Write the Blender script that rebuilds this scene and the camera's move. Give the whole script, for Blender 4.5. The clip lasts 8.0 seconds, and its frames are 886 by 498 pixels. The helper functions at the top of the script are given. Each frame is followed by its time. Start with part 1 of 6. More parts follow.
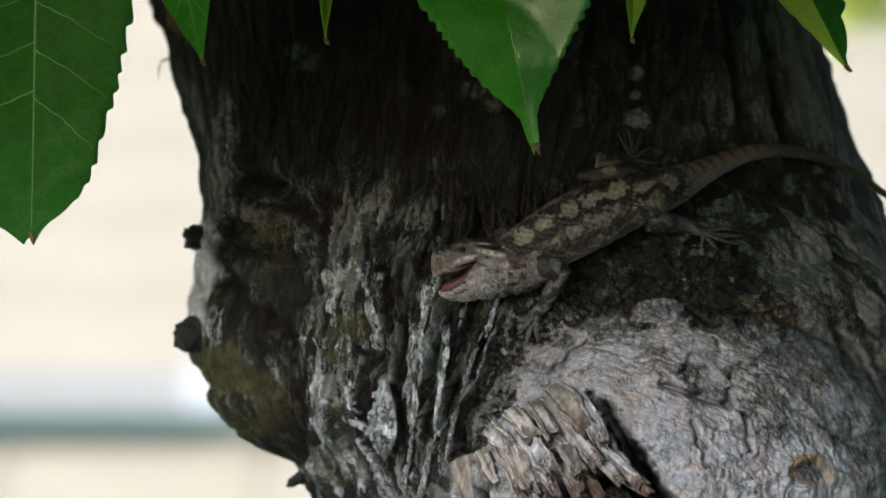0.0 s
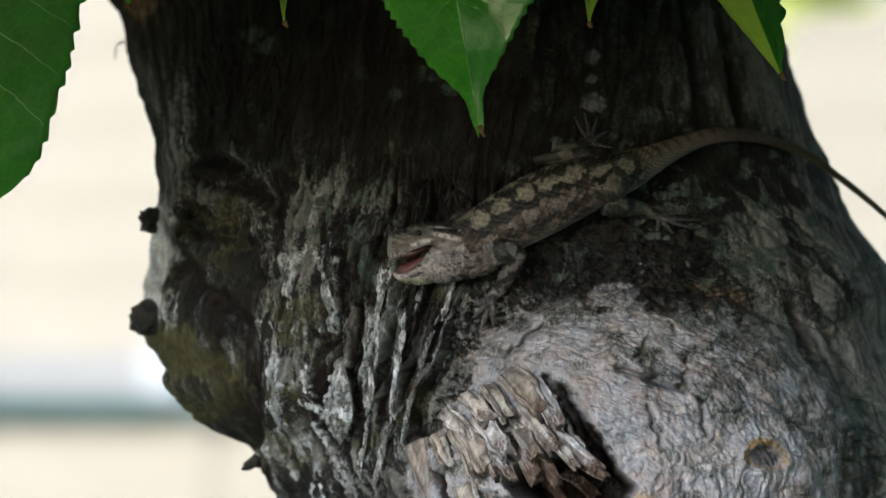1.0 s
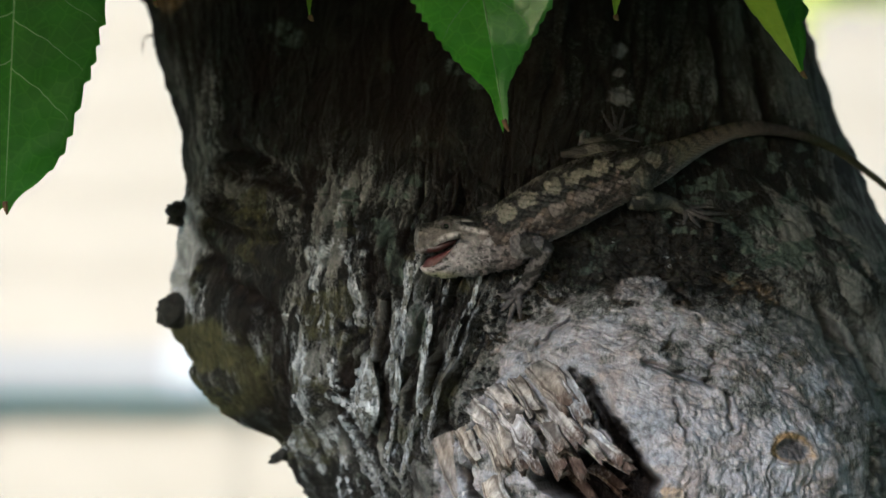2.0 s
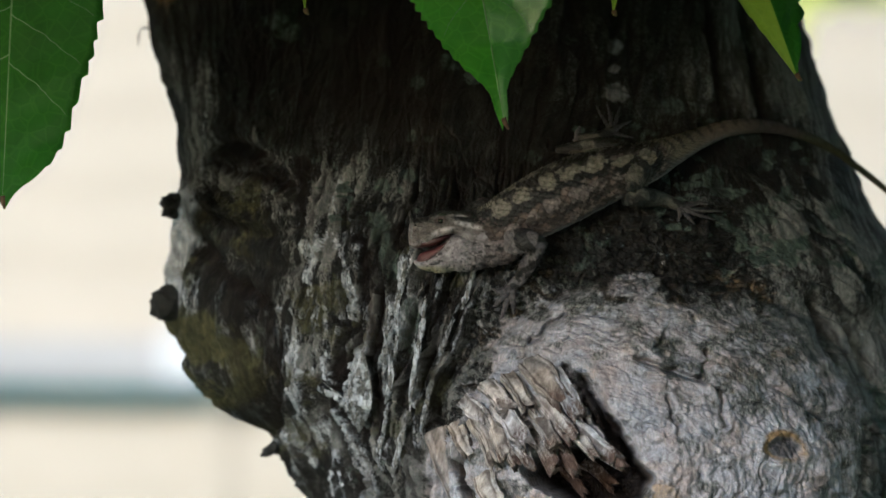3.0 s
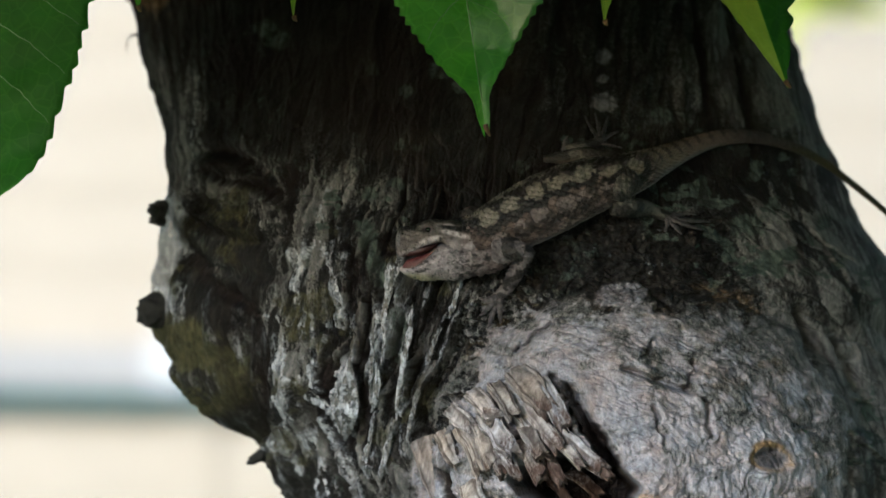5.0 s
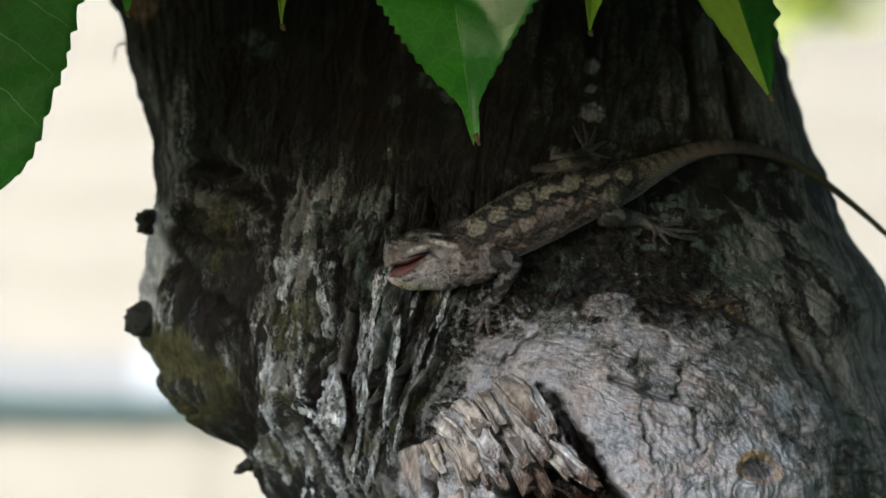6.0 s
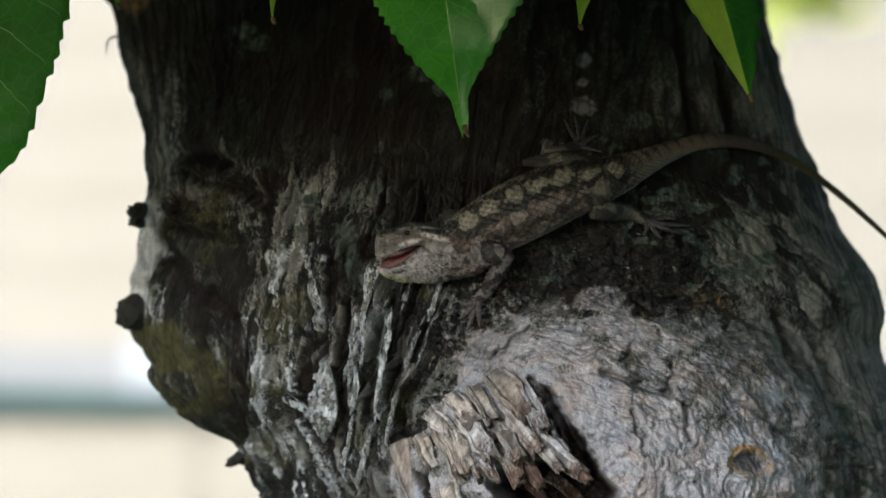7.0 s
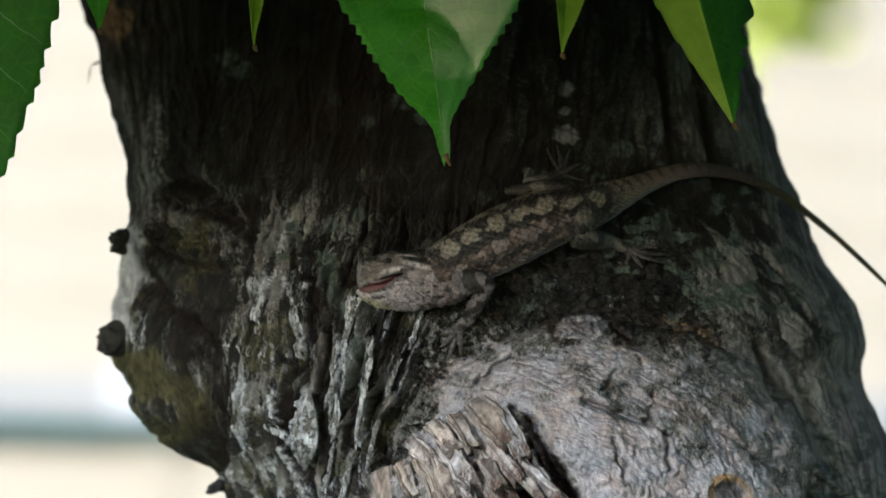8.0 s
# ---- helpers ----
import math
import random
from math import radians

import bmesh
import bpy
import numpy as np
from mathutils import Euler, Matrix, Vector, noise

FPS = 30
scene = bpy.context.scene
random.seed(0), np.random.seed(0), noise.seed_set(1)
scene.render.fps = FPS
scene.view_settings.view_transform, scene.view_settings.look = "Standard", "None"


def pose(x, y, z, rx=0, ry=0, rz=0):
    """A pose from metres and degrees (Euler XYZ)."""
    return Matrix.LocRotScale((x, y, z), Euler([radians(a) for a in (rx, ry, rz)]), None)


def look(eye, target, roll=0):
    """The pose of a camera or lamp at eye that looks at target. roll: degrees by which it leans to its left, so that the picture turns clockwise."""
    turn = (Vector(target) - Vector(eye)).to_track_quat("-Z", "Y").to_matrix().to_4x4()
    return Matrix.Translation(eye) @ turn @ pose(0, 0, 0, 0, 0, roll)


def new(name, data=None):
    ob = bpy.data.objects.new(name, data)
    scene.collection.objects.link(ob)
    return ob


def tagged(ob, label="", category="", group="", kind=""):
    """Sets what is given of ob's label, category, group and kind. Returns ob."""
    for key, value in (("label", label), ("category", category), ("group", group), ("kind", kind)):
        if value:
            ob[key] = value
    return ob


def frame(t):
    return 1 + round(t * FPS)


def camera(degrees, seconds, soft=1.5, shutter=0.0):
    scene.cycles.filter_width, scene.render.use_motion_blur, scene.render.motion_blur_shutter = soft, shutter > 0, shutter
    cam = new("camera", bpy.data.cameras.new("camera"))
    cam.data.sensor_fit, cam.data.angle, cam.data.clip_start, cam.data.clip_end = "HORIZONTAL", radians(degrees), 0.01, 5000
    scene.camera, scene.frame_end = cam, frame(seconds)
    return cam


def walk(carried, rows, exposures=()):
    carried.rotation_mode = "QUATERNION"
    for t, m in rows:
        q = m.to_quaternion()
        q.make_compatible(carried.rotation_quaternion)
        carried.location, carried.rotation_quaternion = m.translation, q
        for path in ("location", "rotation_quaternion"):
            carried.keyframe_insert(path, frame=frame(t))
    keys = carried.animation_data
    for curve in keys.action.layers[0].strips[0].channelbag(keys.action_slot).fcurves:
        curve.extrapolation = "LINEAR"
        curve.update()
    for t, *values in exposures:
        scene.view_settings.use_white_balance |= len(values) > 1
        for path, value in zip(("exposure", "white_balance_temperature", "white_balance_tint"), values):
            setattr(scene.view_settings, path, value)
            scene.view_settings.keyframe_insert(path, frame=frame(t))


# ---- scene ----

cam = camera(9.2, 8.0, soft=1.55, shutter=0.15)
cam.data.dof.use_dof = True
cam.data.dof.focus_distance = 2.364
cam.data.dof.aperture_fstop = 9.4
# hand-held on one spot: seconds, aim right and up of the trunk's middle in millimetres, roll
EYE = (0.0, -2.4, 1.5)
AIM = [(0, -19.1, 7.2, -0.12), (0.1, -15.7, 6.7, -0.12), (0.2, -7.1, 7.2, -0.12), (0.3, -1.7, 5.9, -0.13), (0.4, -1.2, 3.5, -0.13), 
       (0.5, -1.8, 1.5, -0.13), (0.7, -1.5, 0.7, -0.08), (0.9, -1.5, 1.2, -0.03), (1, 0, -0, 0), (1.2, 1.5, 2.5, -0.08), 
       (1.4, 4.7, 1.5, -0.16), (1.5, 4.6, 0.2, -0.2), (1.6, -1.2, 0, -0.15), (1.7, -5.7, -2.2, -0.1), (2.8, -12.2, -3.5, 0.47), 
       (3, -9.1, -5.1, 0.58), (3.2, -7.5, -9.2, 0.58), (3.4, -4.8, -10.9, 0.58), (3.5, -3.7, -12.6, 0.57), (3.6, -4.5, -17.8, 0.56), 
       (3.8, -4.7, -21.5, 0.53), (3.9, -6.5, -20.7, 0.51), (4, -9.4, -10.5, 0.5), (4.1, -10.2, 8.8, 0.57), (4.2, -12.6, 26.7, 0.63), 
       (4.3, -11.4, 27.2, 0.7), (4.4, -9.9, 24.5, 0.77), (4.5, -7.8, 12.7, 0.83), (4.6, -6.8, 8.3, 0.85), (4.7, -5.4, -2.3, 0.86), 
       (5.8, -0.8, 3.7, 1.01), (6, 1.6, 3.1, 1.04), (6.2, 2.7, 3, 1.07), (6.5, 4.2, 2.2, 1.12), (6.8, 5.4, 0.8, 1.12), 
       (7, 5.4, 0.3, 1.12), (7.2, 5.9, 0.6, 1.17), (7.4, 7.4, 1.1, 1.21), (7.5, 8.9, 1.8, 1.24), (7.6, 10.7, 4.7, 1.27), 
       (7.7, 11.3, 14.1, 1.29), (7.8, 12.3, 13.6, 1.32), (7.9, 12.5, 14.1, 1.35), (8, 13.1, 12.7, 1.38)]

walk(cam, [(t, look(EYE, (u / 1000, 0.0, 1.5 + v / 1000), roll)) for t, u, v, roll in AIM], exposures=[(t, stops, 5200, 4) for t, stops in ((0, 0.54), (1.5, 0.62), (3, 0.48), (4, 0.38), (4.5, 0.55), (7.5, 0.58), (8, 0.69))])

# ---- light ----
SUN_EL, SUN_AZ = 16.0, 208.0        # degrees; azimuth from north (+y), clockwise
world = bpy.data.worlds.new("overcast_sky")
scene.world = world
world.use_nodes = True
wn = world.node_tree
sky = wn.nodes.new("ShaderNodeTexSky")
sky.sky_type, sky.sun_disc = "NISHITA", False
sky.sun_elevation, sky.sun_rotation = radians(SUN_EL), radians(SUN_AZ)
sky.dust_density, sky.air_density = 4.0, 1.0
wn.links.new(sky.outputs[0], wn.nodes["Background"].inputs[0])
wn.nodes["Background"].inputs[1].default_value = 0.15
sun = new("sun", bpy.data.lights.new("sun", "SUN"))
sun.data.energy, sun.data.angle, sun.data.color = 3.0, radians(12), (1.0, 0.97, 0.92)
az, el = radians(SUN_AZ), radians(SUN_EL)
sun_dir = Vector((math.sin(az) * math.cos(el), math.cos(az) * math.cos(el), math.sin(el)))
sun.matrix_world = look(sun_dir * 20, (0, 0, 0))

# ---- small tools ----
STEP = 0.00024629                    # the trunk's face is laid out in quarter-millimetre steps, right and down


def at(x, y, d=0.0):
    """World place of a step (x right, y down) on an upright board d metres behind the trunk's front."""
    k = STEP * (2.4 + d) / 2.4
    return Vector(((x - 784) * k, d, 1.5 + (441 - y) * k))


def hash01(i, j, seed):
    h = i.astype(np.uint32) * np.uint32(374761393) + j.astype(np.uint32) * np.uint32(668265263) + np.uint32(seed * 974634541 & 0xFFFFFFFF)
    h = (h ^ (h >> np.uint32(13))) * np.uint32(1274126177)
    h = (h ^ (h >> np.uint32(16))) * np.uint32(2246822519)
    return (h >> np.uint32(8)).astype(np.float32) * np.float32(1 / 16777215)


def vnoise(x, y, seed=0):
    """Smooth noise, 0 to 1."""
    x, y = np.broadcast_arrays(np.asarray(x, np.float32), np.asarray(y, np.float32))
    i, j = np.floor(x), np.floor(y)
    fx, fy = x - i, y - j
    fx, fy = fx * fx * (3 - 2 * fx), fy * fy * (3 - 2 * fy)
    i, j = i.astype(np.int32), j.astype(np.int32)
    a, b = hash01(i, j, seed), hash01(i + 1, j, seed)
    c, d = hash01(i, j + 1, seed), hash01(i + 1, j + 1, seed)
    a = a + (b - a) * fx
    c = c + (d - c) * fx
    return a + (c - a) * fy


def fbm(x, y, seed=0, octaves=4, gain=0.5):
    total, amp, norm = 0.0, 1.0, 0.0
    for k in range(octaves):
        total = total + amp * vnoise(x * 2 ** k + 17.3 * k, y * 2 ** k - 9.1 * k, seed + k)
        x, y = x * 0.8 - y * 0.6, x * 0.6 + y * 0.8
        norm += amp
        amp *= gain
    return total / norm


def ridged(x, y, seed=0, octaves=3):
    total, amp, norm = 0.0, 1.0, 0.0
    for k in range(octaves):
        n = 1 - np.abs(2 * vnoise(x * 2 ** k + 5.7 * k, y * 2 ** k + 3.1 * k, seed + k) - 1)
        total = total + amp * n * n
        norm += amp
        amp *= 0.5
    return total / norm


def chips(x, y, seed):
    """Cells like flakes, each at its own height and tilt: relief (about -0.5 to 0.5), a random value a cell, nearness to its edge."""
    x, y = np.asarray(x, np.float32), np.asarray(y, np.float32)
    i, j = np.floor(x).astype(np.int32), np.floor(y).astype(np.int32)
    f1, f2 = np.full(x.shape, 9.0, np.float32), np.full(x.shape, 9.0, np.float32)
    rel, rnd = np.zeros_like(x), np.zeros_like(x)
    for di in (-1, 0, 1):
        for dj in (-1, 0, 1):
            a, b = i + di, j + dj
            dx, dy = x - (a + hash01(a, b, seed)), y - (b + hash01(a, b, seed + 1))
            d = dx * dx + dy * dy
            near = d < f1
            f2 = np.where(near, f1, np.minimum(f2, d))
            r = hash01(a, b, seed + 2)
            rel = np.where(near, r - 0.5 + dx * (hash01(a, b, seed + 3) - 0.5) * 1.6 + dy * (hash01(a, b, seed + 4) - 0.5) * 1.6, rel)
            rnd = np.where(near, r, rnd)
            f1 = np.where(near, d, f1)
    return rel, rnd, 1 - smooth(0.02, 0.16, np.sqrt(f2) - np.sqrt(f1))


def smooth(a, b, x):
    t = np.clip((x - a) / (b - a), 0, 1)
    return t * t * (3 - 2 * t)


def curve_at(knots, y):
    """A smooth line through a few (position, value) knots."""
    ks, vs = np.array([k for k, _ in knots], float), np.array([v for _, v in knots], float)
    m = np.gradient(vs, ks)
    y = np.clip(np.asarray(y, float), ks[0], ks[-1])
    i = np.clip(np.searchsorted(ks, y, side="right") - 1, 0, len(ks) - 2)
    h = ks[i + 1] - ks[i]
    t = (y - ks[i]) / h
    return ((2 * t ** 3 - 3 * t ** 2 + 1) * vs[i] + (t ** 3 - 2 * t ** 2 + t) * h * m[i]
            + (-2 * t ** 3 + 3 * t ** 2) * vs[i + 1] + (t ** 3 - t ** 2) * h * m[i + 1])


def sheet(name, V, closed=False, caps=False, masks=None, smooth_shade=True):
    """A mesh from a grid of places (rows, columns, 3); closed: columns run round. masks: named arrays of one value or colour a place."""
    n, m = V.shape[:2]
    idx = np.arange(n * m).reshape(n, m)
    nxt = np.roll(idx, -1, 1) if closed else idx[:, 1:]
    cur = idx if closed else idx[:, :-1]
    quads = np.stack([cur[:-1], nxt[:-1], nxt[1:], cur[1:]], -1).reshape(-1, 4)
    co = V.reshape(-1, 3)
    tris = np.zeros((0, 3), int)
    if caps:
        co = np.vstack([co, V[0].mean(0), V[-1].mean(0)])
        a, b = n * m, n * m + 1
        tris = np.vstack([np.stack([idx[0], np.full(m, a), np.roll(idx[0], -1)], -1), np.stack([idx[-1], np.roll(idx[-1], -1), np.full(m, b)], -1)])
    me = bpy.data.meshes.new(name)
    me.vertices.add(len(co))
    me.vertices.foreach_set("co", co.astype(np.float32).ravel())
    nl = len(quads) * 4 + len(tris) * 3
    me.loops.add(nl)
    me.loops.foreach_set("vertex_index", np.concatenate([quads.ravel(), tris.ravel()]).astype(np.int32))
    me.polygons.add(len(quads) + len(tris))
    starts = np.concatenate([np.arange(len(quads)) * 4, len(quads) * 4 + np.arange(len(tris)) * 3])
    me.polygons.foreach_set("loop_start", starts.astype(np.int32))
    me.update(calc_edges=True)
    me.validate()
    for key, arr in (masks or {}).items():
        arr = np.asarray(arr, float)
        if arr.ndim == 3:
            at_ = me.attributes.new(key, "FLOAT_COLOR", "POINT")
            full = np.ones((len(co), 4), np.float32)
            full[:n * m, :3] = arr.reshape(-1, 3)
            if caps:
                full[n * m, :3], full[n * m + 1, :3] = arr[0].mean(0), arr[-1].mean(0)
            at_.data.foreach_set("color", full.ravel())
        else:
            at_ = me.attributes.new(key, "FLOAT", "POINT")
            full = np.zeros(len(co), np.float32)
            full[:n * m] = arr.ravel()
            at_.data.foreach_set("value", full)
    me.polygons.foreach_set("use_smooth", np.full(len(me.polygons), smooth_shade))
    return me


def part(name, me, material, parent=None, label=""):
    """Link a mesh (or bmesh) as one object under a thing."""
    if isinstance(me, bmesh.types.BMesh):
        bm, me = me, bpy.data.meshes.new(name)
        bm.to_mesh(me)
        bm.free()
    ob = new(name, me)
    if material:
        me.materials.append(material)
    if parent:
        ob.parent = parent
        up = Matrix.Identity(4)
        p = parent
        while p:
            up = p.matrix_parent_inverse @ p.matrix_basis @ up
            p = p.parent
        ob.matrix_parent_inverse = up.inverted()
    return tagged(ob, label)


def tube(points, radii, sides=12, rough=0.0, seed=0, flat=1.0, rings=None):
    """Places of a tapered tube along a smooth line of (x, y, z)."""
    pts = np.array([tuple(p) for p in points], float)
    k = np.arange(len(pts))
    rings = rings or len(pts) * 6
    t = np.linspace(0, len(pts) - 1, rings)
    line = np.stack([curve_at(list(zip(k, pts[:, c])), t) for c in range(3)], -1)
    rad = np.interp(t, np.linspace(0, len(pts) - 1, len(radii)), radii)
    tan = np.gradient(line, axis=0)
    tan /= np.linalg.norm(tan, axis=1)[:, None] + 1e-12
    ref = np.array([0.31, -0.87, 0.39])
    side = np.cross(tan, ref)
    side /= np.linalg.norm(side, axis=1)[:, None] + 1e-12
    up = np.cross(side, tan)
    a = np.linspace(0, 2 * np.pi, sides, endpoint=False)
    r = rad[:, None] * (1 + rough * (2 * vnoise(np.cos(a)[None] * 1.7 + 5 + 0 * t[:, None], t[:, None] * 2.1 + np.sin(a)[None] * 1.7, seed) - 1))
    return line[:, None] + r[..., None] * (np.cos(a)[None, :, None] * side[:, None] + flat * np.sin(a)[None, :, None] * up[:, None])


# ---- materials ----
def node_mat(name):
    mat = bpy.data.materials.new(name)
    mat.use_nodes = True
    nt = mat.node_tree
    return mat, nt, nt.nodes["Principled BSDF"]


def link(nt, a, b):
    nt.links.new(a, b)


def noise_node(nt, scale, detail=6, stretch=(1, 1, 1), rough=0.6):
    tc = nt.nodes.new("ShaderNodeTexCoord")
    mp = nt.nodes.new("ShaderNodeMapping")
    mp.inputs["Scale"].default_value = stretch
    no = nt.nodes.new("ShaderNodeTexNoise")
    no.inputs["Scale"].default_value, no.inputs["Detail"].default_value, no.inputs["Roughness"].default_value = scale, detail, rough
    link(nt, tc.outputs["Object"], mp.inputs[0])
    link(nt, mp.outputs[0], no.inputs["Vector"])
    return no


def ramp(nt, source, stops):
    r = nt.nodes.new("ShaderNodeValToRGB")
    while len(r.color_ramp.elements) < len(stops):
        r.color_ramp.elements.new(0.5)
    for e, (p, c) in zip(r.color_ramp.elements, stops):
        e.position, e.color = p, (*c, 1)
    link(nt, source, r.inputs[0])
    return r


def mixc(nt, a, b, fac, mode="MIX"):
    m = nt.nodes.new("ShaderNodeMix")
    m.data_type, m.blend_type = "RGBA", mode
    for sock, v in ((m.inputs[6], a), (m.inputs[7], b), (m.inputs[0], fac)):
        if isinstance(v, (int, float)):
            sock.default_value = v
        elif isinstance(v, tuple):
            sock.default_value = (*v, 1)
        else:
            link(nt, v, sock)
    return m.outputs[2]


def attr(nt, name):
    a = nt.nodes.new("ShaderNodeAttribute")
    a.attribute_name = name
    return a


def bump(nt, bsdf, height, strength, dist):
    b = nt.nodes.new("ShaderNodeBump")
    b.inputs["Strength"].default_value, b.inputs["Distance"].default_value = strength, dist
    link(nt, height, b.inputs["Height"])
    link(nt, b.outputs[0], bsdf.inputs["Normal"])


def simple_mat(name, c0, c1, scale, rough=0.7, stretch=(1, 1, 1), bump_dist=0.0, bump_strength=0.6):
    mat, nt, b = node_mat(name)
    n = noise_node(nt, scale, 6, stretch)
    r = ramp(nt, n.outputs[0], [(0.3, c0), (0.7, c1)])
    link(nt, r.outputs[0], b.inputs["Base Color"])
    b.inputs["Roughness"].default_value = rough
    if bump_dist:
        bump(nt, b, n.outputs[0], bump_strength, bump_dist)
    return mat


def broken(nt, mask, noise, amp, soft):
    """A mask with a crisp, grainy edge: its value is the share that is covered."""
    a = nt.nodes.new("ShaderNodeMath")
    a.operation = "MULTIPLY_ADD"
    a.inputs[1].default_value, a.inputs[2].default_value = amp, -amp / 2
    link(nt, noise, a.inputs[0])
    c = nt.nodes.new("ShaderNodeClamp")
    c.inputs[1].default_value, c.inputs[2].default_value = -0.5 + soft, 0.5 - soft
    link(nt, a.outputs[0], c.inputs[0])
    t = nt.nodes.new("ShaderNodeMath")
    t.operation = "ADD"
    link(nt, attr(nt, mask).outputs["Fac"], t.inputs[0])
    link(nt, c.outputs[0], t.inputs[1])
    r = nt.nodes.new("ShaderNodeMapRange")
    r.interpolation_type = "SMOOTHSTEP"
    r.inputs[1].default_value, r.inputs[2].default_value = 0.5 - soft, 0.5 + soft
    link(nt, t.outputs[0], r.inputs[0])
    return r.outputs[0]


def bark_material():
    """Bark, bare weathered wood, moss, lichen and rusty stains, chosen by masks of the trunk's mesh."""
    mat, nt, b = node_mat("bark")
    fine = noise_node(nt, 420, 8, (1, 1, 0.35), 0.7)
    mid = noise_node(nt, 90, 6, (1, 1, 0.5), 0.6)
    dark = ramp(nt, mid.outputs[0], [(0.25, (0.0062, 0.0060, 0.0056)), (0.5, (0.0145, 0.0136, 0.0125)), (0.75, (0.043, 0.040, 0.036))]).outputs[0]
    hue = noise_node(nt, 70, 6, (1, 1, 1), 0.65)
    hues = ramp(nt, hue.outputs[0], [(0.36, (0.90, 0.95, 1.03)), (0.5, (1.0, 0.975, 1.0)), (0.64, (0.96, 0.84, 0.79))]).outputs[0]
    wood = ramp(nt, fine.outputs[0], [(0.25, (0.190, 0.182, 0.190)), (0.5, (0.322, 0.311, 0.330)), (0.78, (0.525, 0.510, 0.548))]).outputs[0]
    wood = mixc(nt, wood, hues, 1.0, "MULTIPLY")
    # pale bark, with the glints of the ridges painted into its colour
    pale = ramp(nt, fine.outputs[0], [(0.3, (0.10, 0.105, 0.115)), (0.5, (0.50, 0.52, 0.585)), (0.68, (0.90, 0.92, 1.0))]).outputs[0]
    moss = ramp(nt, fine.outputs[0], [(0.3, (0.026, 0.026, 0.012)), (0.7, (0.125, 0.115, 0.055))]).outputs[0]
    lichen = ramp(nt, fine.outputs[0], [(0.3, (0.035, 0.05, 0.042)), (0.7, (0.14, 0.17, 0.145))]).outputs[0]
    rust = ramp(nt, fine.outputs[0], [(0.3, (0.14, 0.075, 0.038)), (0.7, (0.40, 0.275, 0.14))]).outputs[0]
    # dark of decayed wood, also used to paint shade into cracks and pits
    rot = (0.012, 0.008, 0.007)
    grey = ramp(nt, fine.outputs[0], [(0.25, (0.085, 0.083, 0.079)), (0.5, (0.202, 0.197, 0.190)), (0.78, (0.385, 0.377, 0.370))]).outputs[0]
    speck = noise_node(nt, 950, 5, (1, 1, 0.4), 0.75)
    grit = noise_node(nt, 1500, 4, (1, 1, 0.6), 0.7)
    pale_fac = broken(nt, "pale", speck.outputs[0], 2.2, 0.38)
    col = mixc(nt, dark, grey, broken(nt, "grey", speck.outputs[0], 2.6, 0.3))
    col = mixc(nt, col, wood, broken(nt, "wood", fine.outputs[0], 1.7, 0.36))
    col = mixc(nt, col, pale, pale_fac)
    col = mixc(nt, col, moss, broken(nt, "moss", fine.outputs[0], 2.0, 0.4))
    col = mixc(nt, col, lichen, broken(nt, "lichen", fine.outputs[0], 2.2, 0.3))
    col = mixc(nt, col, rust, broken(nt, "rust", fine.outputs[0], 1.8, 0.45))
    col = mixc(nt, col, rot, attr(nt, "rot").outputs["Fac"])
    col = mixc(nt, col, ramp(nt, grit.outputs[0], [(0.36, (0.45, 0.45, 0.45)), (0.5, (0.98, 0.98, 0.98)), (0.64, (1.5, 1.5, 1.5))]).outputs[0], 0.34, "MULTIPLY")
    link(nt, col, b.inputs["Base Color"])
    r = nt.nodes.new("ShaderNodeMapRange")
    r.inputs[3].default_value, r.inputs[4].default_value = 0.62, 0.27
    link(nt, pale_fac, r.inputs[0])
    link(nt, r.outputs[0], b.inputs["Roughness"])
    link(nt, pale_fac, b.inputs["Coat Weight"])
    b.inputs["Specular IOR Level"].default_value = 0.18
    b.inputs["Coat Roughness"].default_value = 0.16
    both = nt.nodes.new("ShaderNodeMath")
    both.operation = "MULTIPLY_ADD"
    both.inputs[1].default_value = 0.3
    link(nt, grit.outputs[0], both.inputs[0])
    link(nt, fine.outputs[0], both.inputs[2])
    bump(nt, b, both.outputs[0], 0.85, 0.0019)
    ease = nt.nodes.new("ShaderNodeMapRange")
    ease.inputs[3].default_value, ease.inputs[4].default_value = 0.85, 0.38
    link(nt, attr(nt, "wood").outputs["Fac"], ease.inputs[0])
    link(nt, ease.outputs[0], b.inputs["Normal"].links[0].from_node.inputs["Strength"])
    link(nt, b.inputs["Normal"].links[0].from_socket, b.inputs["Coat Normal"])
    return mat


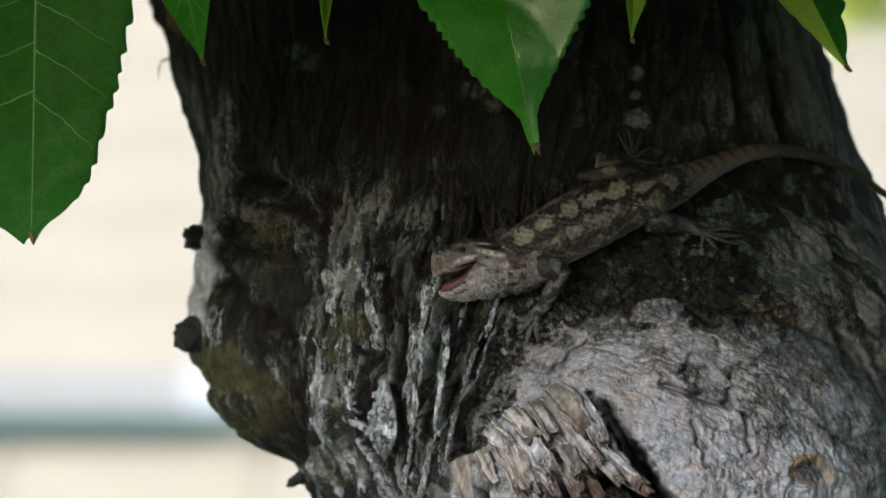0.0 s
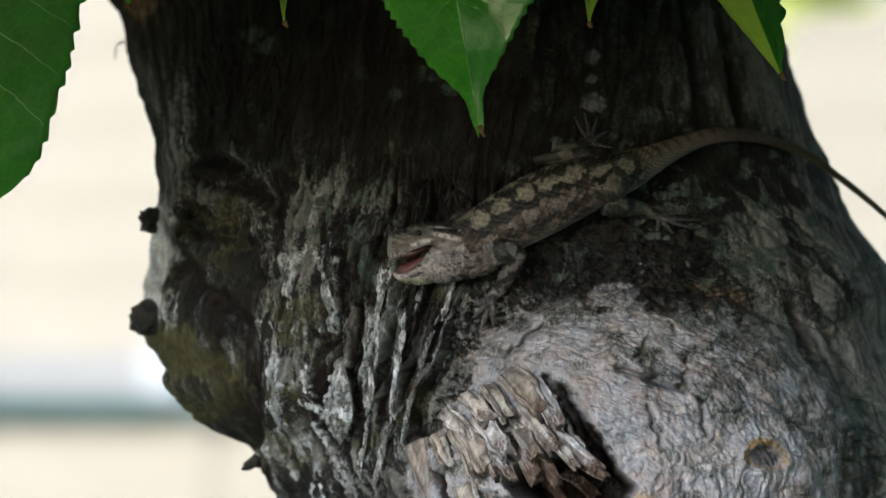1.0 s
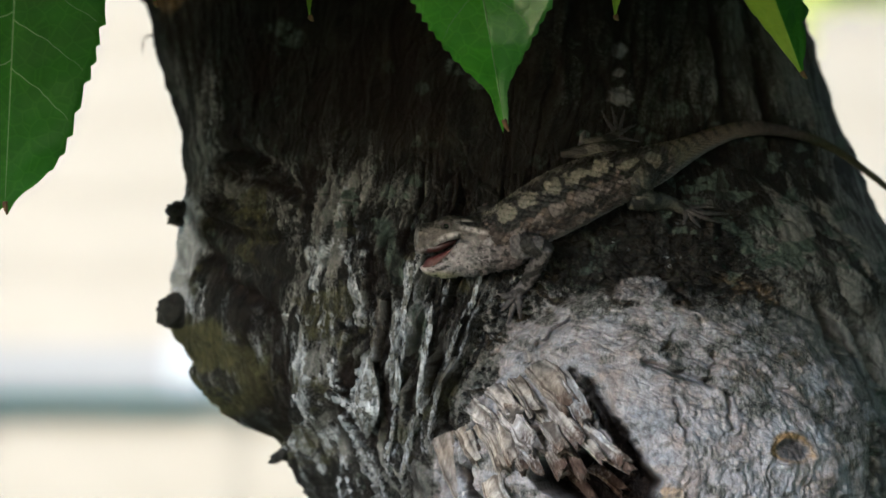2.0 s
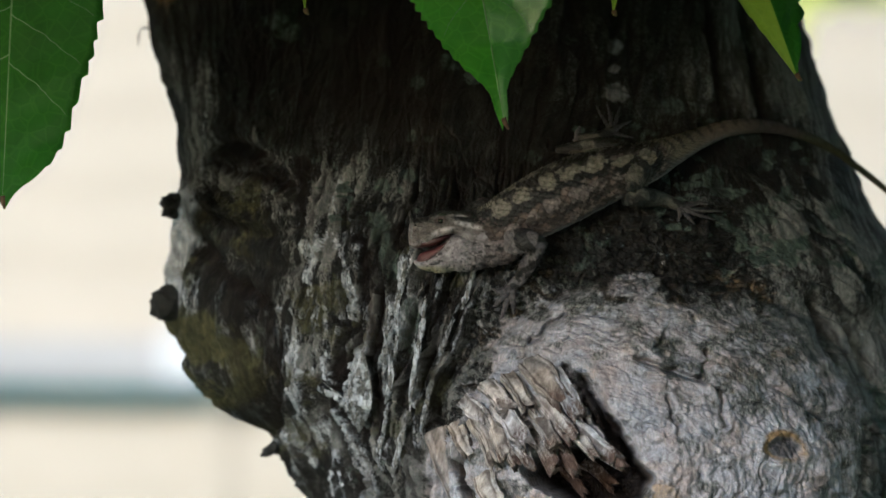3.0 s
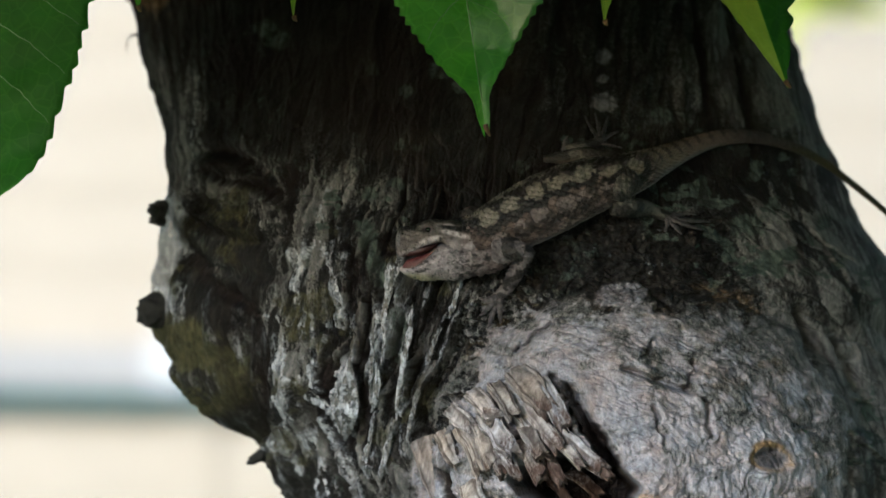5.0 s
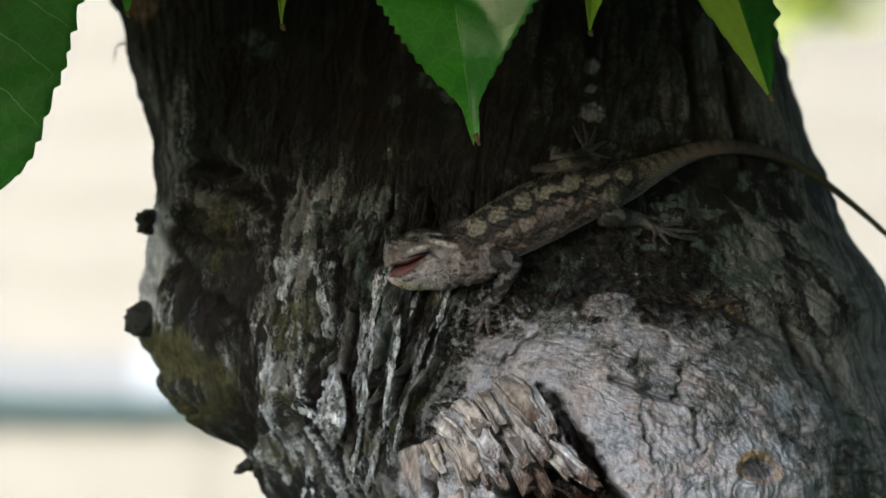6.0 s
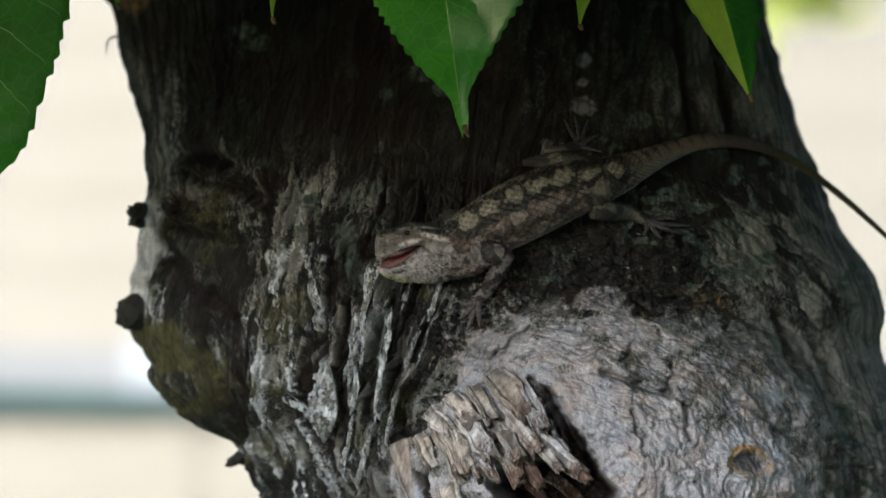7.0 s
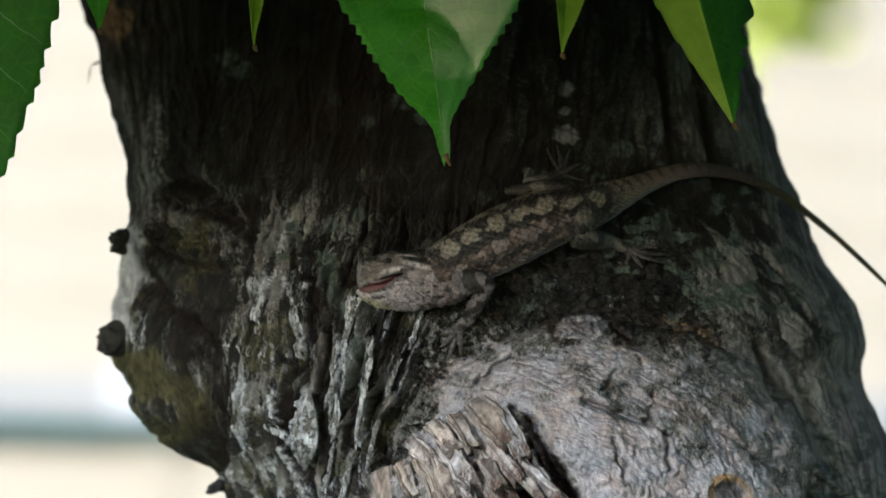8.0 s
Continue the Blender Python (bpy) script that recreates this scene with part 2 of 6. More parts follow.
def leaf_material(name, c0, c1, glow, gloss=0.42, shine=0.5, veins=1.0):
    mat, nt, b = node_mat(name)
    n = noise_node(nt, 60, 5)
    n2 = noise_node(nt, 500, 3)
    r = ramp(nt, n.outputs[0], [(0.3, c0), (0.7, c1)])
    b.inputs["Roughness"].default_value = gloss
    b.inputs["Specular IOR Level"].default_value = shine
    b.inputs["Coat Weight"].default_value, b.inputs["Coat Roughness"].default_value = max(0.0, (shine - 0.5) * 0.75), 0.3
    net = nt.nodes.new("ShaderNodeTexVoronoi")
    net.feature = "DISTANCE_TO_EDGE"
    net.inputs["Scale"].default_value = 150
    link(nt, nt.nodes.new("ShaderNodeTexCoord").outputs["Object"], net.inputs["Vector"])
    lines = ramp(nt, net.outputs["Distance"], [(0.0, (0.0, 0.0, 0.0)), (0.16, (1.0, 1.0, 1.0))])
    fine = ramp(nt, net.outputs["Distance"], [(0.0, (1.35, 1.22, 1.3)), (0.07, (1.0, 1.0, 1.0))])
    link(nt, mixc(nt, r.outputs[0], fine.outputs[0], 0.8 * veins, "MULTIPLY"), b.inputs["Base Color"])
    relief = mixc(nt, lines.outputs[0], n2.outputs[0], 0.5)
    bump(nt, b, relief, 0.35, 0.0006)
    tr = nt.nodes.new("ShaderNodeBsdfTranslucent")
    patch = ramp(nt, n.outputs[0], [(0.32, (0.74, 0.78, 0.74)), (0.68, (1.0, 1.0, 1.0))])
    through_net = ramp(nt, net.outputs["Distance"], [(0.0, (1.0, 1.0, 1.0)), (0.10, (0.80, 0.84, 0.80)), (0.5, (0.92, 0.94, 0.92))])
    link(nt, mixc(nt, mixc(nt, tuple(1.16 * c for c in glow), patch.outputs[0], 1.0, "MULTIPLY"), through_net.outputs[0], veins, "MULTIPLY"), tr.inputs[0])
    ms = nt.nodes.new("ShaderNodeMixShader")
    ms.inputs[0].default_value = 0.42
    out = nt.nodes["Material Output"]
    link(nt, b.outputs[0], ms.inputs[1])
    link(nt, tr.outputs[0], ms.inputs[2])
    link(nt, ms.outputs[0], out.inputs[0])
    return mat


def hide_material():
    """Lizard hide: the scale pattern is in the mesh, with fine grain over it."""
    mat, nt, b = node_mat("lizard_hide")
    n = noise_node(nt, 900, 5)
    n2 = noise_node(nt, 380, 6)
    g = ramp(nt, n.outputs[0], [(0.25, (0.62, 0.6, 0.58)), (0.75, (1.0, 1.0, 1.0))])
    g2 = ramp(nt, n2.outputs[0], [(0.32, (0.66, 0.65, 0.64)), (0.62, (1.05, 1.05, 1.05))])
    c = mixc(nt, attr(nt, "tone").outputs["Color"], g.outputs[0], 0.8, "MULTIPLY")
    c = mixc(nt, c, g2.outputs[0], 0.8, "MULTIPLY")
    link(nt, c, b.inputs["Base Color"])
    b.inputs["Roughness"].default_value = 0.46
    b.inputs["Specular IOR Level"].default_value = 0.4
    bump(nt, b, n2.outputs[0], 0.8, 0.0012)
    return mat


def splinter_material():
    """Torn grey wood, stained red-brown where the mesh's mask says."""
    mat, nt, b = node_mat("splintered_wood")
    n = noise_node(nt, 330, 7, (1, 1, 0.3), 0.7)
    fine = noise_node(nt, 900, 5, (1, 1, 0.35), 0.7)
    tone = noise_node(nt, 60, 4)
    pale = ramp(nt, n.outputs[0], [(0.28, (0.13, 0.115, 0.108)), (0.5, (0.40, 0.382, 0.378)), (0.70, (0.70, 0.68, 0.69))]).outputs[0]
    pale = mixc(nt, pale, ramp(nt, tone.outputs[0], [(0.38, (0.92, 0.96, 1.04)), (0.6, (1.03, 0.96, 0.90))]).outputs[0], 0.8, "MULTIPLY")
    info = nt.nodes.new("ShaderNodeObjectInfo")
    pale = mixc(nt, pale, ramp(nt, info.outputs["Random"], [(0.1, (0.60, 0.56, 0.53)), (0.45, (1.0, 0.95, 0.88)), (0.9, (1.08, 1.08, 1.12))]).outputs[0], 1.0, "MULTIPLY")
    pale = mixc(nt, pale, ramp(nt, attr(nt, "grain").outputs["Fac"], [(0.34, (0.34, 0.30, 0.28)), (0.48, (0.95, 0.94, 0.93)), (0.64, (1.22, 1.22, 1.24))]).outputs[0], 0.9, "MULTIPLY")
    brown = ramp(nt, n.outputs[0], [(0.3, (0.035, 0.018, 0.013)), (0.55, (0.105, 0.068, 0.056)), (0.75, (0.27, 0.205, 0.18))]).outputs[0]
    link(nt, mixc(nt, pale, brown, broken(nt, "brown", fine.outputs[0], 2.0, 0.35)), b.inputs["Base Color"])
    b.inputs["Roughness"].default_value = 0.8
    b.inputs["Specular IOR Level"].default_value = 0.25
    bump(nt, b, n.outputs[0], 0.7, 0.0016)
    return mat


M_BARK = bark_material()
M_HIDE = hide_material()
M_LEAF = leaf_material("leaf_green", (0.045, 0.21, 0.008), (0.080, 0.30, 0.012), (0.17, 0.60, 0.015), 0.45, 0.3)
M_LEAF_GLOSS = leaf_material("leaf_glossy_green", (0.042, 0.20, 0.012), (0.075, 0.28, 0.02), (0.20, 0.56, 0.02), 0.30, 0.85)
M_LEAF_DARK = leaf_material("leaf_dark_green", (0.028, 0.125, 0.008), (0.05, 0.20, 0.014), (0.10, 0.36, 0.012), 0.5, 0.22)
M_LEAF_YOUNG = leaf_material("leaf_yellow_green", (0.22, 0.36, 0.03), (0.32, 0.46, 0.045), (0.48, 0.68, 0.04), veins=0.3)
M_SHRUB = leaf_material("shrub_leaf", (0.62, 0.68, 0.13), (0.75, 0.80, 0.22), (0.95, 1.0, 0.25), 0.5)
M_VEIN = simple_mat("leaf_vein", (0.15, 0.33, 0.075), (0.23, 0.42, 0.12), 300, 0.5)
M_DRY = simple_mat("dry_leaf_tip", (0.07, 0.04, 0.018), (0.15, 0.085, 0.035), 400, 0.7)
M_STUB = simple_mat("dead_stub", (0.007, 0.0065, 0.006), (0.028, 0.026, 0.023), 300, 0.9, bump_dist=0.001)
M_SPLINT = splinter_material()
M_FIBRE = simple_mat("bark_fibre", (0.13, 0.105, 0.10), (0.5, 0.46, 0.45), 260, 0.85)
M_MOUTH = simple_mat("mouth_flesh", (0.05, 0.011, 0.012), (0.13, 0.038, 0.040), 420, 0.5, bump_dist=0.0006)
M_MOUTH_DARK = simple_mat("mouth_roof", (0.022, 0.006, 0.006), (0.05, 0.013, 0.013), 300, 0.4)
M_EYE = simple_mat("eye_dark", (0.006, 0.005, 0.004), (0.012, 0.010, 0.008), 200, 0.12)
M_SIDING = simple_mat("cream_siding", (0.355, 0.306, 0.244), (0.395, 0.342, 0.278), 3, 0.6)
M_WHITE = simple_mat("white_trim_paint", (0.275, 0.266, 0.268), (0.31, 0.30, 0.302), 5, 0.5)
M_BRIGHT = simple_mat("bright_white_paint", (0.43, 0.43, 0.455), (0.48, 0.48, 0.505), 5, 0.5)
M_TEAL = simple_mat("teal_trim_paint", (0.008, 0.058, 0.062), (0.02, 0.08, 0.085), 8, 0.5)
M_GROUND = simple_mat("lawn", (0.035, 0.06, 0.015), (0.09, 0.12, 0.035), 6, 0.9, bump_dist=0.02)
M_ROOF = simple_mat("roof_shingle", (0.06, 0.055, 0.05), (0.12, 0.11, 0.10), 8, 0.9)

# ---- ground, house ----
def ground():
    bm = bmesh.new()
    bmesh.ops.create_grid(bm, x_segments=40, y_segments=40, size=400)
    ob = part("ground", bm, M_GROUND)
    tagged(ob, "green mown lawn running out to the horizon", "lawn", kind="structure")


def box(bm, x0, x1, y0, y1, z0, z1, bevel=0.0):
    v = bmesh.ops.create_cube(bm, size=1.0, matrix=Matrix.LocRotScale(((x0 + x1) / 2, (y0 + y1) / 2, (z0 + z1) / 2), None, (x1 - x0, y1 - y0, z1 - z0)))["verts"]
    if bevel:
        bmesh.ops.bevel(bm, geom=list({e for q in v for e in q.link_edges}), offset=bevel, segments=2, affect="EDGES")


def house():
    """The cream house behind the tree: lap siding, a white ledge with a teal drip board, a lower wall of boards."""
    base = tagged(new("house"), "cream lap-sided house with a white ledge and teal strip", "house")
    base.matrix_basis = pose(0, 9.0, 0, 0, 0, -1.5)

    def hpart(name, bm, mat, label=""):
        ob = part(name, bm, mat, None, label)
        ob.parent = base
        return ob
    bm = bmesh.new()
    box(bm, -7, 7, 0.03, 0.25, 0, 3.2)
    hpart("wall", bm, M_SIDING)
    bm = bmesh.new()
    box(bm, -7, 7, -0.012, 0.03, 0, 0.16, 0.004)
    lap = hpart("siding_board", bm, M_SIDING)
    for k in range(1, 20):
        z = 0.16 * k
        if 1.02 < z < 1.2:
            continue
        o = lap.copy()
        scene.collection.objects.link(o)
        o.matrix_basis = pose(0, 0, z, -3)
    for nm, y0, z0, z1, mat in (("ledge", -0.10, 1.196, 1.285, M_WHITE), ("drip_board", -0.085, 1.150, 1.192, M_TEAL)):
        bm = bmesh.new()
        box(bm, -7, 7, y0, 0.03, z0, z1, 0.006)
        hpart(nm, bm, mat)
    bm = bmesh.new()
    box(bm, -0.615, 0.35, -0.135, -0.102, 1.196, 1.30, 0.006)
    hpart("white_panel", bm, M_BRIGHT, "bright white painted panel on the ledge")
    for x in (-1.05, -0.52, 0.9, 1.9):
        bm = bmesh.new()
        box(bm, x - 0.045, x + 0.045, -0.02, 0.0, 0.0, 1.146, 0.004)
        hpart("batten", bm, M_SIDING)
    bm = bmesh.new()
    box(bm, -7.4, 7.4, -0.55, 0.4, 3.2, 3.3)
    box(bm, -7.4, 7.4, -0.60, -0.5, 3.16, 3.42)
    hpart("roof", bm, M_ROOF)


ground()
house()


# ---- the tree ----
LEFT = [(-900, 60), (-400, 40), (-160, 100), (-111, 135), (-30, 180), (50, 216), (110, 232), (160, 250), (220, 268), (300, 282), (350, 283), (400, 272), (460, 268),
        (510, 256), (560, 252), (605, 262), (640, 284), (700, 310), (745, 365), (785, 430), (840, 466), (890, 505), (960, 545), (1060, 580), (1600, 600), (6600, 560)]
RIGHT = [(-900, 1330), (-400, 1325), (-160, 1345), (0, 1368), (100, 1393), (200, 1427), (300, 1468), (400, 1515), (480, 1572), (530, 1588), (575, 1582), (631, 1594),
         (700, 1629), (800, 1655), (1060, 1690), (1600, 1720), (6600, 1780)]
KNOB = (1140.0, 830.0)


# paler rubbed places, and pits with their shade painted dark, on the bark: place, half sizes, turn, amount
GREYS_NEAR_RIM = [
    (318, 240, 26, 120, 3, 0.4),
    (292, 330, 20, 60, 0, 0.35),
    (405, 250, 12, 66, -38, 0.45),
    (462, 300, 34, 34, 0, 0.35),
    (435, 375, 40, 34, 0, 0.35),
    (565, 350, 16, 70, 24, 0.75),
    (520, 370, 30, 62, 12, 0.35),
    (620, 250, 26, 90, 10, 0.2),
    (555, 290, 90, 110, 0, 0.16),
    (670, 370, 66, 70, 0, 0.22),
    (300, 430, 30, 80, 0, 0.1),
    (530, 478, 46, 40, 0, 0.5),
    (562, 545, 28, 52, -18, 0.55),
    (505, 640, 22, 80, 0, 0.4),
    (398, 352, 46, 26, 20, 0.45),
]
GREYS_FLANK = [
    (1335, 110, 34, 170, -14, 0.98),
    (1262, 120, 24, 180, -10, 0.65),
    (1190, 110, 28, 160, -8, 0.47),
    (1390, 230, 22, 90, -22, 0.65),
    (1130, 250, 60, 60, 0, 0.25),
]
UPPER_PITS = [(673, 438, 24, 30, 0, 6), (375, 270, 24, 54, -12, 10), (400, 140, 60, 70, 0, 6), (650, 150, 70, 150, 0, 6), (500, 330, 22, 24, 0, 8), (455, 670, 26, 110, -3, 20), (380, 420, 60, 16, 22, 6), (1290, 150, 10, 150, -12, 14), (1222, 130, 9, 160, -9, 12)]


def blob(x, y, cx, cy, rx, ry, turn=0.0):
    """Distance from the middle of an ellipse, 1 on its rim."""
    c, s = math.cos(radians(turn)), math.sin(radians(turn))
    dx, dy = x - cx, y - cy
    return np.hypot((dx * c + dy * s) / rx, (-dx * s + dy * c) / ry)


def crack(u, v, seed, width, octaves=3):
    """Thin winding lines, 1 in their middle."""
    return np.exp(-((fbm(u, v, seed, octaves) - 0.5) / width) ** 2)


def terrace(n, levels):
    """Noise in steps with steep edges, as flaking bark has."""
    m = n * levels
    f = np.floor(m)
    return (f + smooth(0.0, 0.28, m - f)) / levels


def along(x, y, x0, y0, x1, y1, wobble, seed):
    """Distance from a wavering line and the share of its length."""
    t = np.clip(((x - x0) * (x1 - x0) + (y - y0) * (y1 - y0)) / ((x1 - x0) ** 2 + (y1 - y0) ** 2), 0, 1)
    w = wobble * (fbm(t * 4 + seed, t * 0 + seed, 140 + seed, 2) - 0.5) * 2
    L = math.hypot(x1 - x0, y1 - y0)
    return np.hypot(x - x0 - t * (x1 - x0) - w * (y1 - y0) / L, y - y0 - t * (y1 - y0) + w * (x1 - x0) / L), t


# stretched ridges of bark: middle line as (down, right) knots, half width, lift, shine (glints painted pale), seed
RIDGES_UPPER = [
    (((474, 682), (520, 675), (565, 664)), 7, 15, 1.0, 1),
    (((540, 656), (600, 656), (660, 652), (728, 648)), 16, 10, 0.62, 2),
    (((560, 668), (610, 668), (645, 665)), 5, 8, 1.0, 3),
    (((640, 656), (690, 657), (732, 650)), 6, 8, 1.0, 4),
    (((730, 650), (785, 646), (850, 634)), 5, 12, 0.7, 5),
    (((548, 715), (600, 711), (650, 703), (700, 696), (750, 690)), 7, 15, 1.0, 6),
    (((560, 704), (600, 700), (640, 694)), 6, 8, 0.6, 7),
]
RIDGES_LOWER = [
    (((745, 683), (800, 677), (860, 664)), 9, 10, 0.6, 8),
    (((492, 805), (530, 794), (566, 782)), 7, 13, 1.0, 9),
    (((556, 778), (610, 756), (665, 741)), 5, 11, 0.6, 10),
    (((690, 733), (735, 721), (790, 711)), 7, 11, 0.55, 11),
    (((560, 790), (610, 775), (650, 765)), 6, 9, 0.5, 12),
    (((430, 566), (500, 574), (580, 579)), 9, 10, 0.65, 13),
    (((560, 612), (620, 616), (655, 609)), 5, 9, 0.8, 14),
]
RIDGES_OUTER = [
    (((560, 546), (640, 548), (700, 542)), 8, 8, 0.6, 15),
    (((325, 577), (365, 563), (415, 546)), 8, 10, 0.5, 16),
    (((150, 332), (240, 330), (335, 326)), 6, 9, 0.35, 17),
    (((445, 508), (485, 514), (530, 512)), 16, 12, 0.6, 18),
    (((450, 556), (500, 580), (545, 590), (592, 577)), 9, 12, 0.75, 19),
    (((590, 500), (650, 492), (720, 498), (768, 512)), 13, 10, 0.55, 20),
    (((640, 545), (670, 540), (700, 548)), 9, 8, 0.85, 21),
]


def bark_shape(x, y, arc):
    """Relief in steps (outwards) and masks over the trunk's face."""
    wx = x + 16 * (fbm(x / 45, y / 45, 401, 3) - 0.5)
    wy = y + 16 * (fbm(x / 45, y / 45, 402, 3) - 0.5)
    k = blob(x, y, KNOB[0], KNOB[1], 1.0, 0.80) * (1 + 0.10 * (fbm(x / 120, y / 120, 40, 3) - 0.5))
    # grain that parts round the branch collar
    rr = np.maximum(k, 345.0)
    grain = KNOB[0] + (arc - KNOB[0]) * (1 - (300.0 / rr) ** 2 * 0.92)
    grain = grain + 34 * (fbm(x / 120, y / 200, 3, 4) - 0.5)
    ragged = k - 78 * smooth(765, 850, y) * smooth(900, 780, x) - 42 * smooth(1080, 920, x) * smooth(720, 600, y) + 80 * (fbm(x / 34, y / 26, 41, 4) - 0.5)
    on = 1 - smooth(350, 378, ragged)                   # the collar of bare wood
    rough = 0.62 + 0.55 * smooth(250, 430, y) * smooth(900, 720, x)
    # furrowed, flaking bark
    flake = fbm(grain / 30 + 0.3 * wx / 60, wy / 78, 31, 4)
    plate = fbm(grain / 15, wy / 40, 33, 3)
    h = 30 * (ridged(grain / 56, y / 380, 11, 2) - 0.5) + 62 * (terrace(flake, 11) - 0.5) + 20 * (terrace(plate, 7) - 0.5)
    h = h - 34 * crack(grain / 40, wy / 250, 21, 0.03) - 18 * crack(grain / 17, wy / 70, 22, 0.03) + 9 * (fbm(x / 5, y / 8, 51, 3) - 0.5)
    big, big_r, big_e = chips(grain / 24 + 0.5 * fbm(x / 30, y / 30, 403, 2), wy / 92, 501)
    tiny, tiny_r, tiny_e = chips(grain / 9 + 0.7 * fbm(x / 14, y / 14, 404, 2), wy / 38, 511)
    hair = ridged(grain / 6.5, wy / 60, 521, 2)
    belt = smooth(575, 640, x) * smooth(850, 790, x) * smooth(400, 500, y)
    high = smooth(380, 260, y)
    port = smooth(600, 520, x) * smooth(380, 460, y)
    calm = (1 - 0.45 * belt) * (1 - 0.88 * port) * (1 - 0.6 * high) * (1 - 0.55 * smooth(1180, 1300, x) * smooth(330, 420, y))
    h = calm * (h * 0.62 + 14 * big + 9 * tiny - 7 * big_e - 3 * tiny_e) + 12 * (hair - 0.5) * (1 - 0.85 * high) * (1 - 0.9 * port) + high * (40 * (ridged(grain / 62 + 0.25 * fbm(x / 90, y / 120, 531, 2), y / 520, 529, 2) - 0.5) + 5 * (ridged(grain / 21, y / 260, 532, 2) - 0.5)) + 46 * (fbm(grain / 75, y / 170, 525, 2) - 0.5) + port * (22 * (ridged(grain / 62, wy / 190, 527, 2) - 0.5) - 9 * crack(grain / 36, wy / 130, 528, 0.03))
    skirt = (1 - on) * smooth(600, 440, k + 40 * (fbm(x / 40, y / 30, 561, 3) - 0.5)) * smooth(1460, 1300, x) * smooth(780, 850, x + 0.25 * (y - 500)) * smooth(380, 440, y + 0.12 * (x - 1000))
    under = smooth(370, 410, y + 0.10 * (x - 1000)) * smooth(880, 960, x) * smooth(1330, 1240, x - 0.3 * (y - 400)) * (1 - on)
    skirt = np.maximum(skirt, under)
    # the lizard's shadow on the bark, put into the colour
    shadow_tone = 1 - 0.85 * under * smooth(570, 500, y)
    lump, lump_r, lump_e = chips(wx / 21 + wy / 60, wy / 15 - wx / 70, 571)
    pebble, pebble_r, pebble_e = chips(wx / 8, wy / 6.5, 581)
    h = h * (1 - 0.75 * skirt) + skirt * (22 * lump + 9 * pebble - 9 * lump_e - 3 * pebble_e + 10 * (fbm(x / 5, y / 5, 582, 2) - 0.5))
    slant = smooth(1160, 1290, x + 0.35 * (y - 400)) * smooth(262, 330, y) * (1 - on) * (1 - skirt)
    su, sv = 0.72 * wx + 0.69 * wy, -0.69 * wx + 0.72 * wy
    scab, scab_r, scab_e = chips(su / 96 + 0.5 * fbm(x / 50, y / 50, 621, 2), sv / 25 + 0.5 * fbm(x / 40, y / 40, 623, 2), 622)
    bits, bits_r, bits_e = chips(su / 46, sv / 12, 631)
    h = h * (1 - 0.7 * slant) + slant * (20 * scab + 5 * bits - 8 * scab_e - 1.5 * bits_e + 30 * (ridged(sv / 60, su / 420, 641, 2) - 0.5))
    h = (1 - on) * h * rough
    # collar: bare wood with fibres that run round it, chips and cracks
    kh = np.hypot(x - 1004, (y - 862) * 1.25)
    turn = np.arctan2((y - 862) * 1.25, x - 1004) * 260
    drift = 70 * (fbm(x / 110, y / 110, 67, 3) - 0.5)
    fib = fbm(turn / 70 + 1.5 * fbm(x / 80, y / 80, 62, 2), (kh + drift) / 11 + 5 * fbm(x / 70, y / 70, 63, 2), 61, 4)
    fib2 = fbm(turn / 34 + 2 * fbm(x / 40, y / 40, 64, 2), (kh + drift) / 7 + 7 * fbm(x / 60, y / 60, 65, 2), 66, 3)
    chip = fbm(wx / 36 + wy / 50, wy / 26 - wx / 90, 71, 4)
    wt, wk = turn + 50 * (fbm(x / 50, y / 50, 405, 3) - 0.5), kh + 50 * (fbm(x / 55, y / 55, 406, 3) - 0.5)
    slab, slab_r, slab_e = chips(wt / 62, wk / 27, 531)
    bit, bit_r, bit_e = chips(wt / 17, wk / 7.5, 541)
    c = 8 * (terrace(chip, 9) - 0.5) + 22 * (chip - 0.5) + 12 * slab + 4.5 * bit - 7 * slab_e * (slab_r > 0.72) - 0.3 * bit_e + 9 * (fib2 - 0.5) + 9 * (fib - 0.5) + 44 * (fbm(x / 100, y / 80, 81, 3) - 0.5) + 6 * (fbm(x / 4, y / 4, 82, 3) - 0.5)
    fleck = (slab_e * (slab_r > 0.93) + 0.6 * bit_e * (bit_r > 0.90)) * smooth(0.40, 0.56, fbm(x / 40, y / 40, 86, 2))
    fleck = np.clip(fleck + 0.6 * (bit_r > 0.93), 0, 1)
    c = c - 8 * crack(turn / 75, kh / 42, 83, 0.015) - 7 * fleck
    h = h + on * c * 0.6
    for x0, y0, x1, y1, w, dep, seed in ((905, 625, 962, 575, 5, 22, 1), (1092, 652, 1215, 692, 6, 26, 2), (1215, 692, 1228, 640, 5, 20, 3), (1128, 632, 1150, 596, 4, 16, 4),
                                         (1405, 545, 1452, 645, 9, 30, 5), (1468, 590, 1528, 700, 8, 28, 6), (1150, 720, 1168, 790, 4, 16, 7), (1000, 690, 1090, 830, 10, 26, 8),
                                         (1240, 705, 1250, 770, 5, 14, 9), (1330, 700, 1440, 760, 4, 12, 10), (1500, 760, 1510, 882, 5, 18, 11), (1120, 500, 1180, 540, 4, 14, 12)):
        d, t = along(x, y, x0, y0, x1, y1, 7, 60 + seed)
        h = h - 1.35 * dep * np.exp(-(d / w) ** 2)
    pad = 1 - smooth(0.7, 1.0, blob(x, y, 1085, 522, 66, 26, -10) + 0.4 * (fbm(x / 20, y / 20, 85, 2) - 0.5))
    h = h + 12 * pad
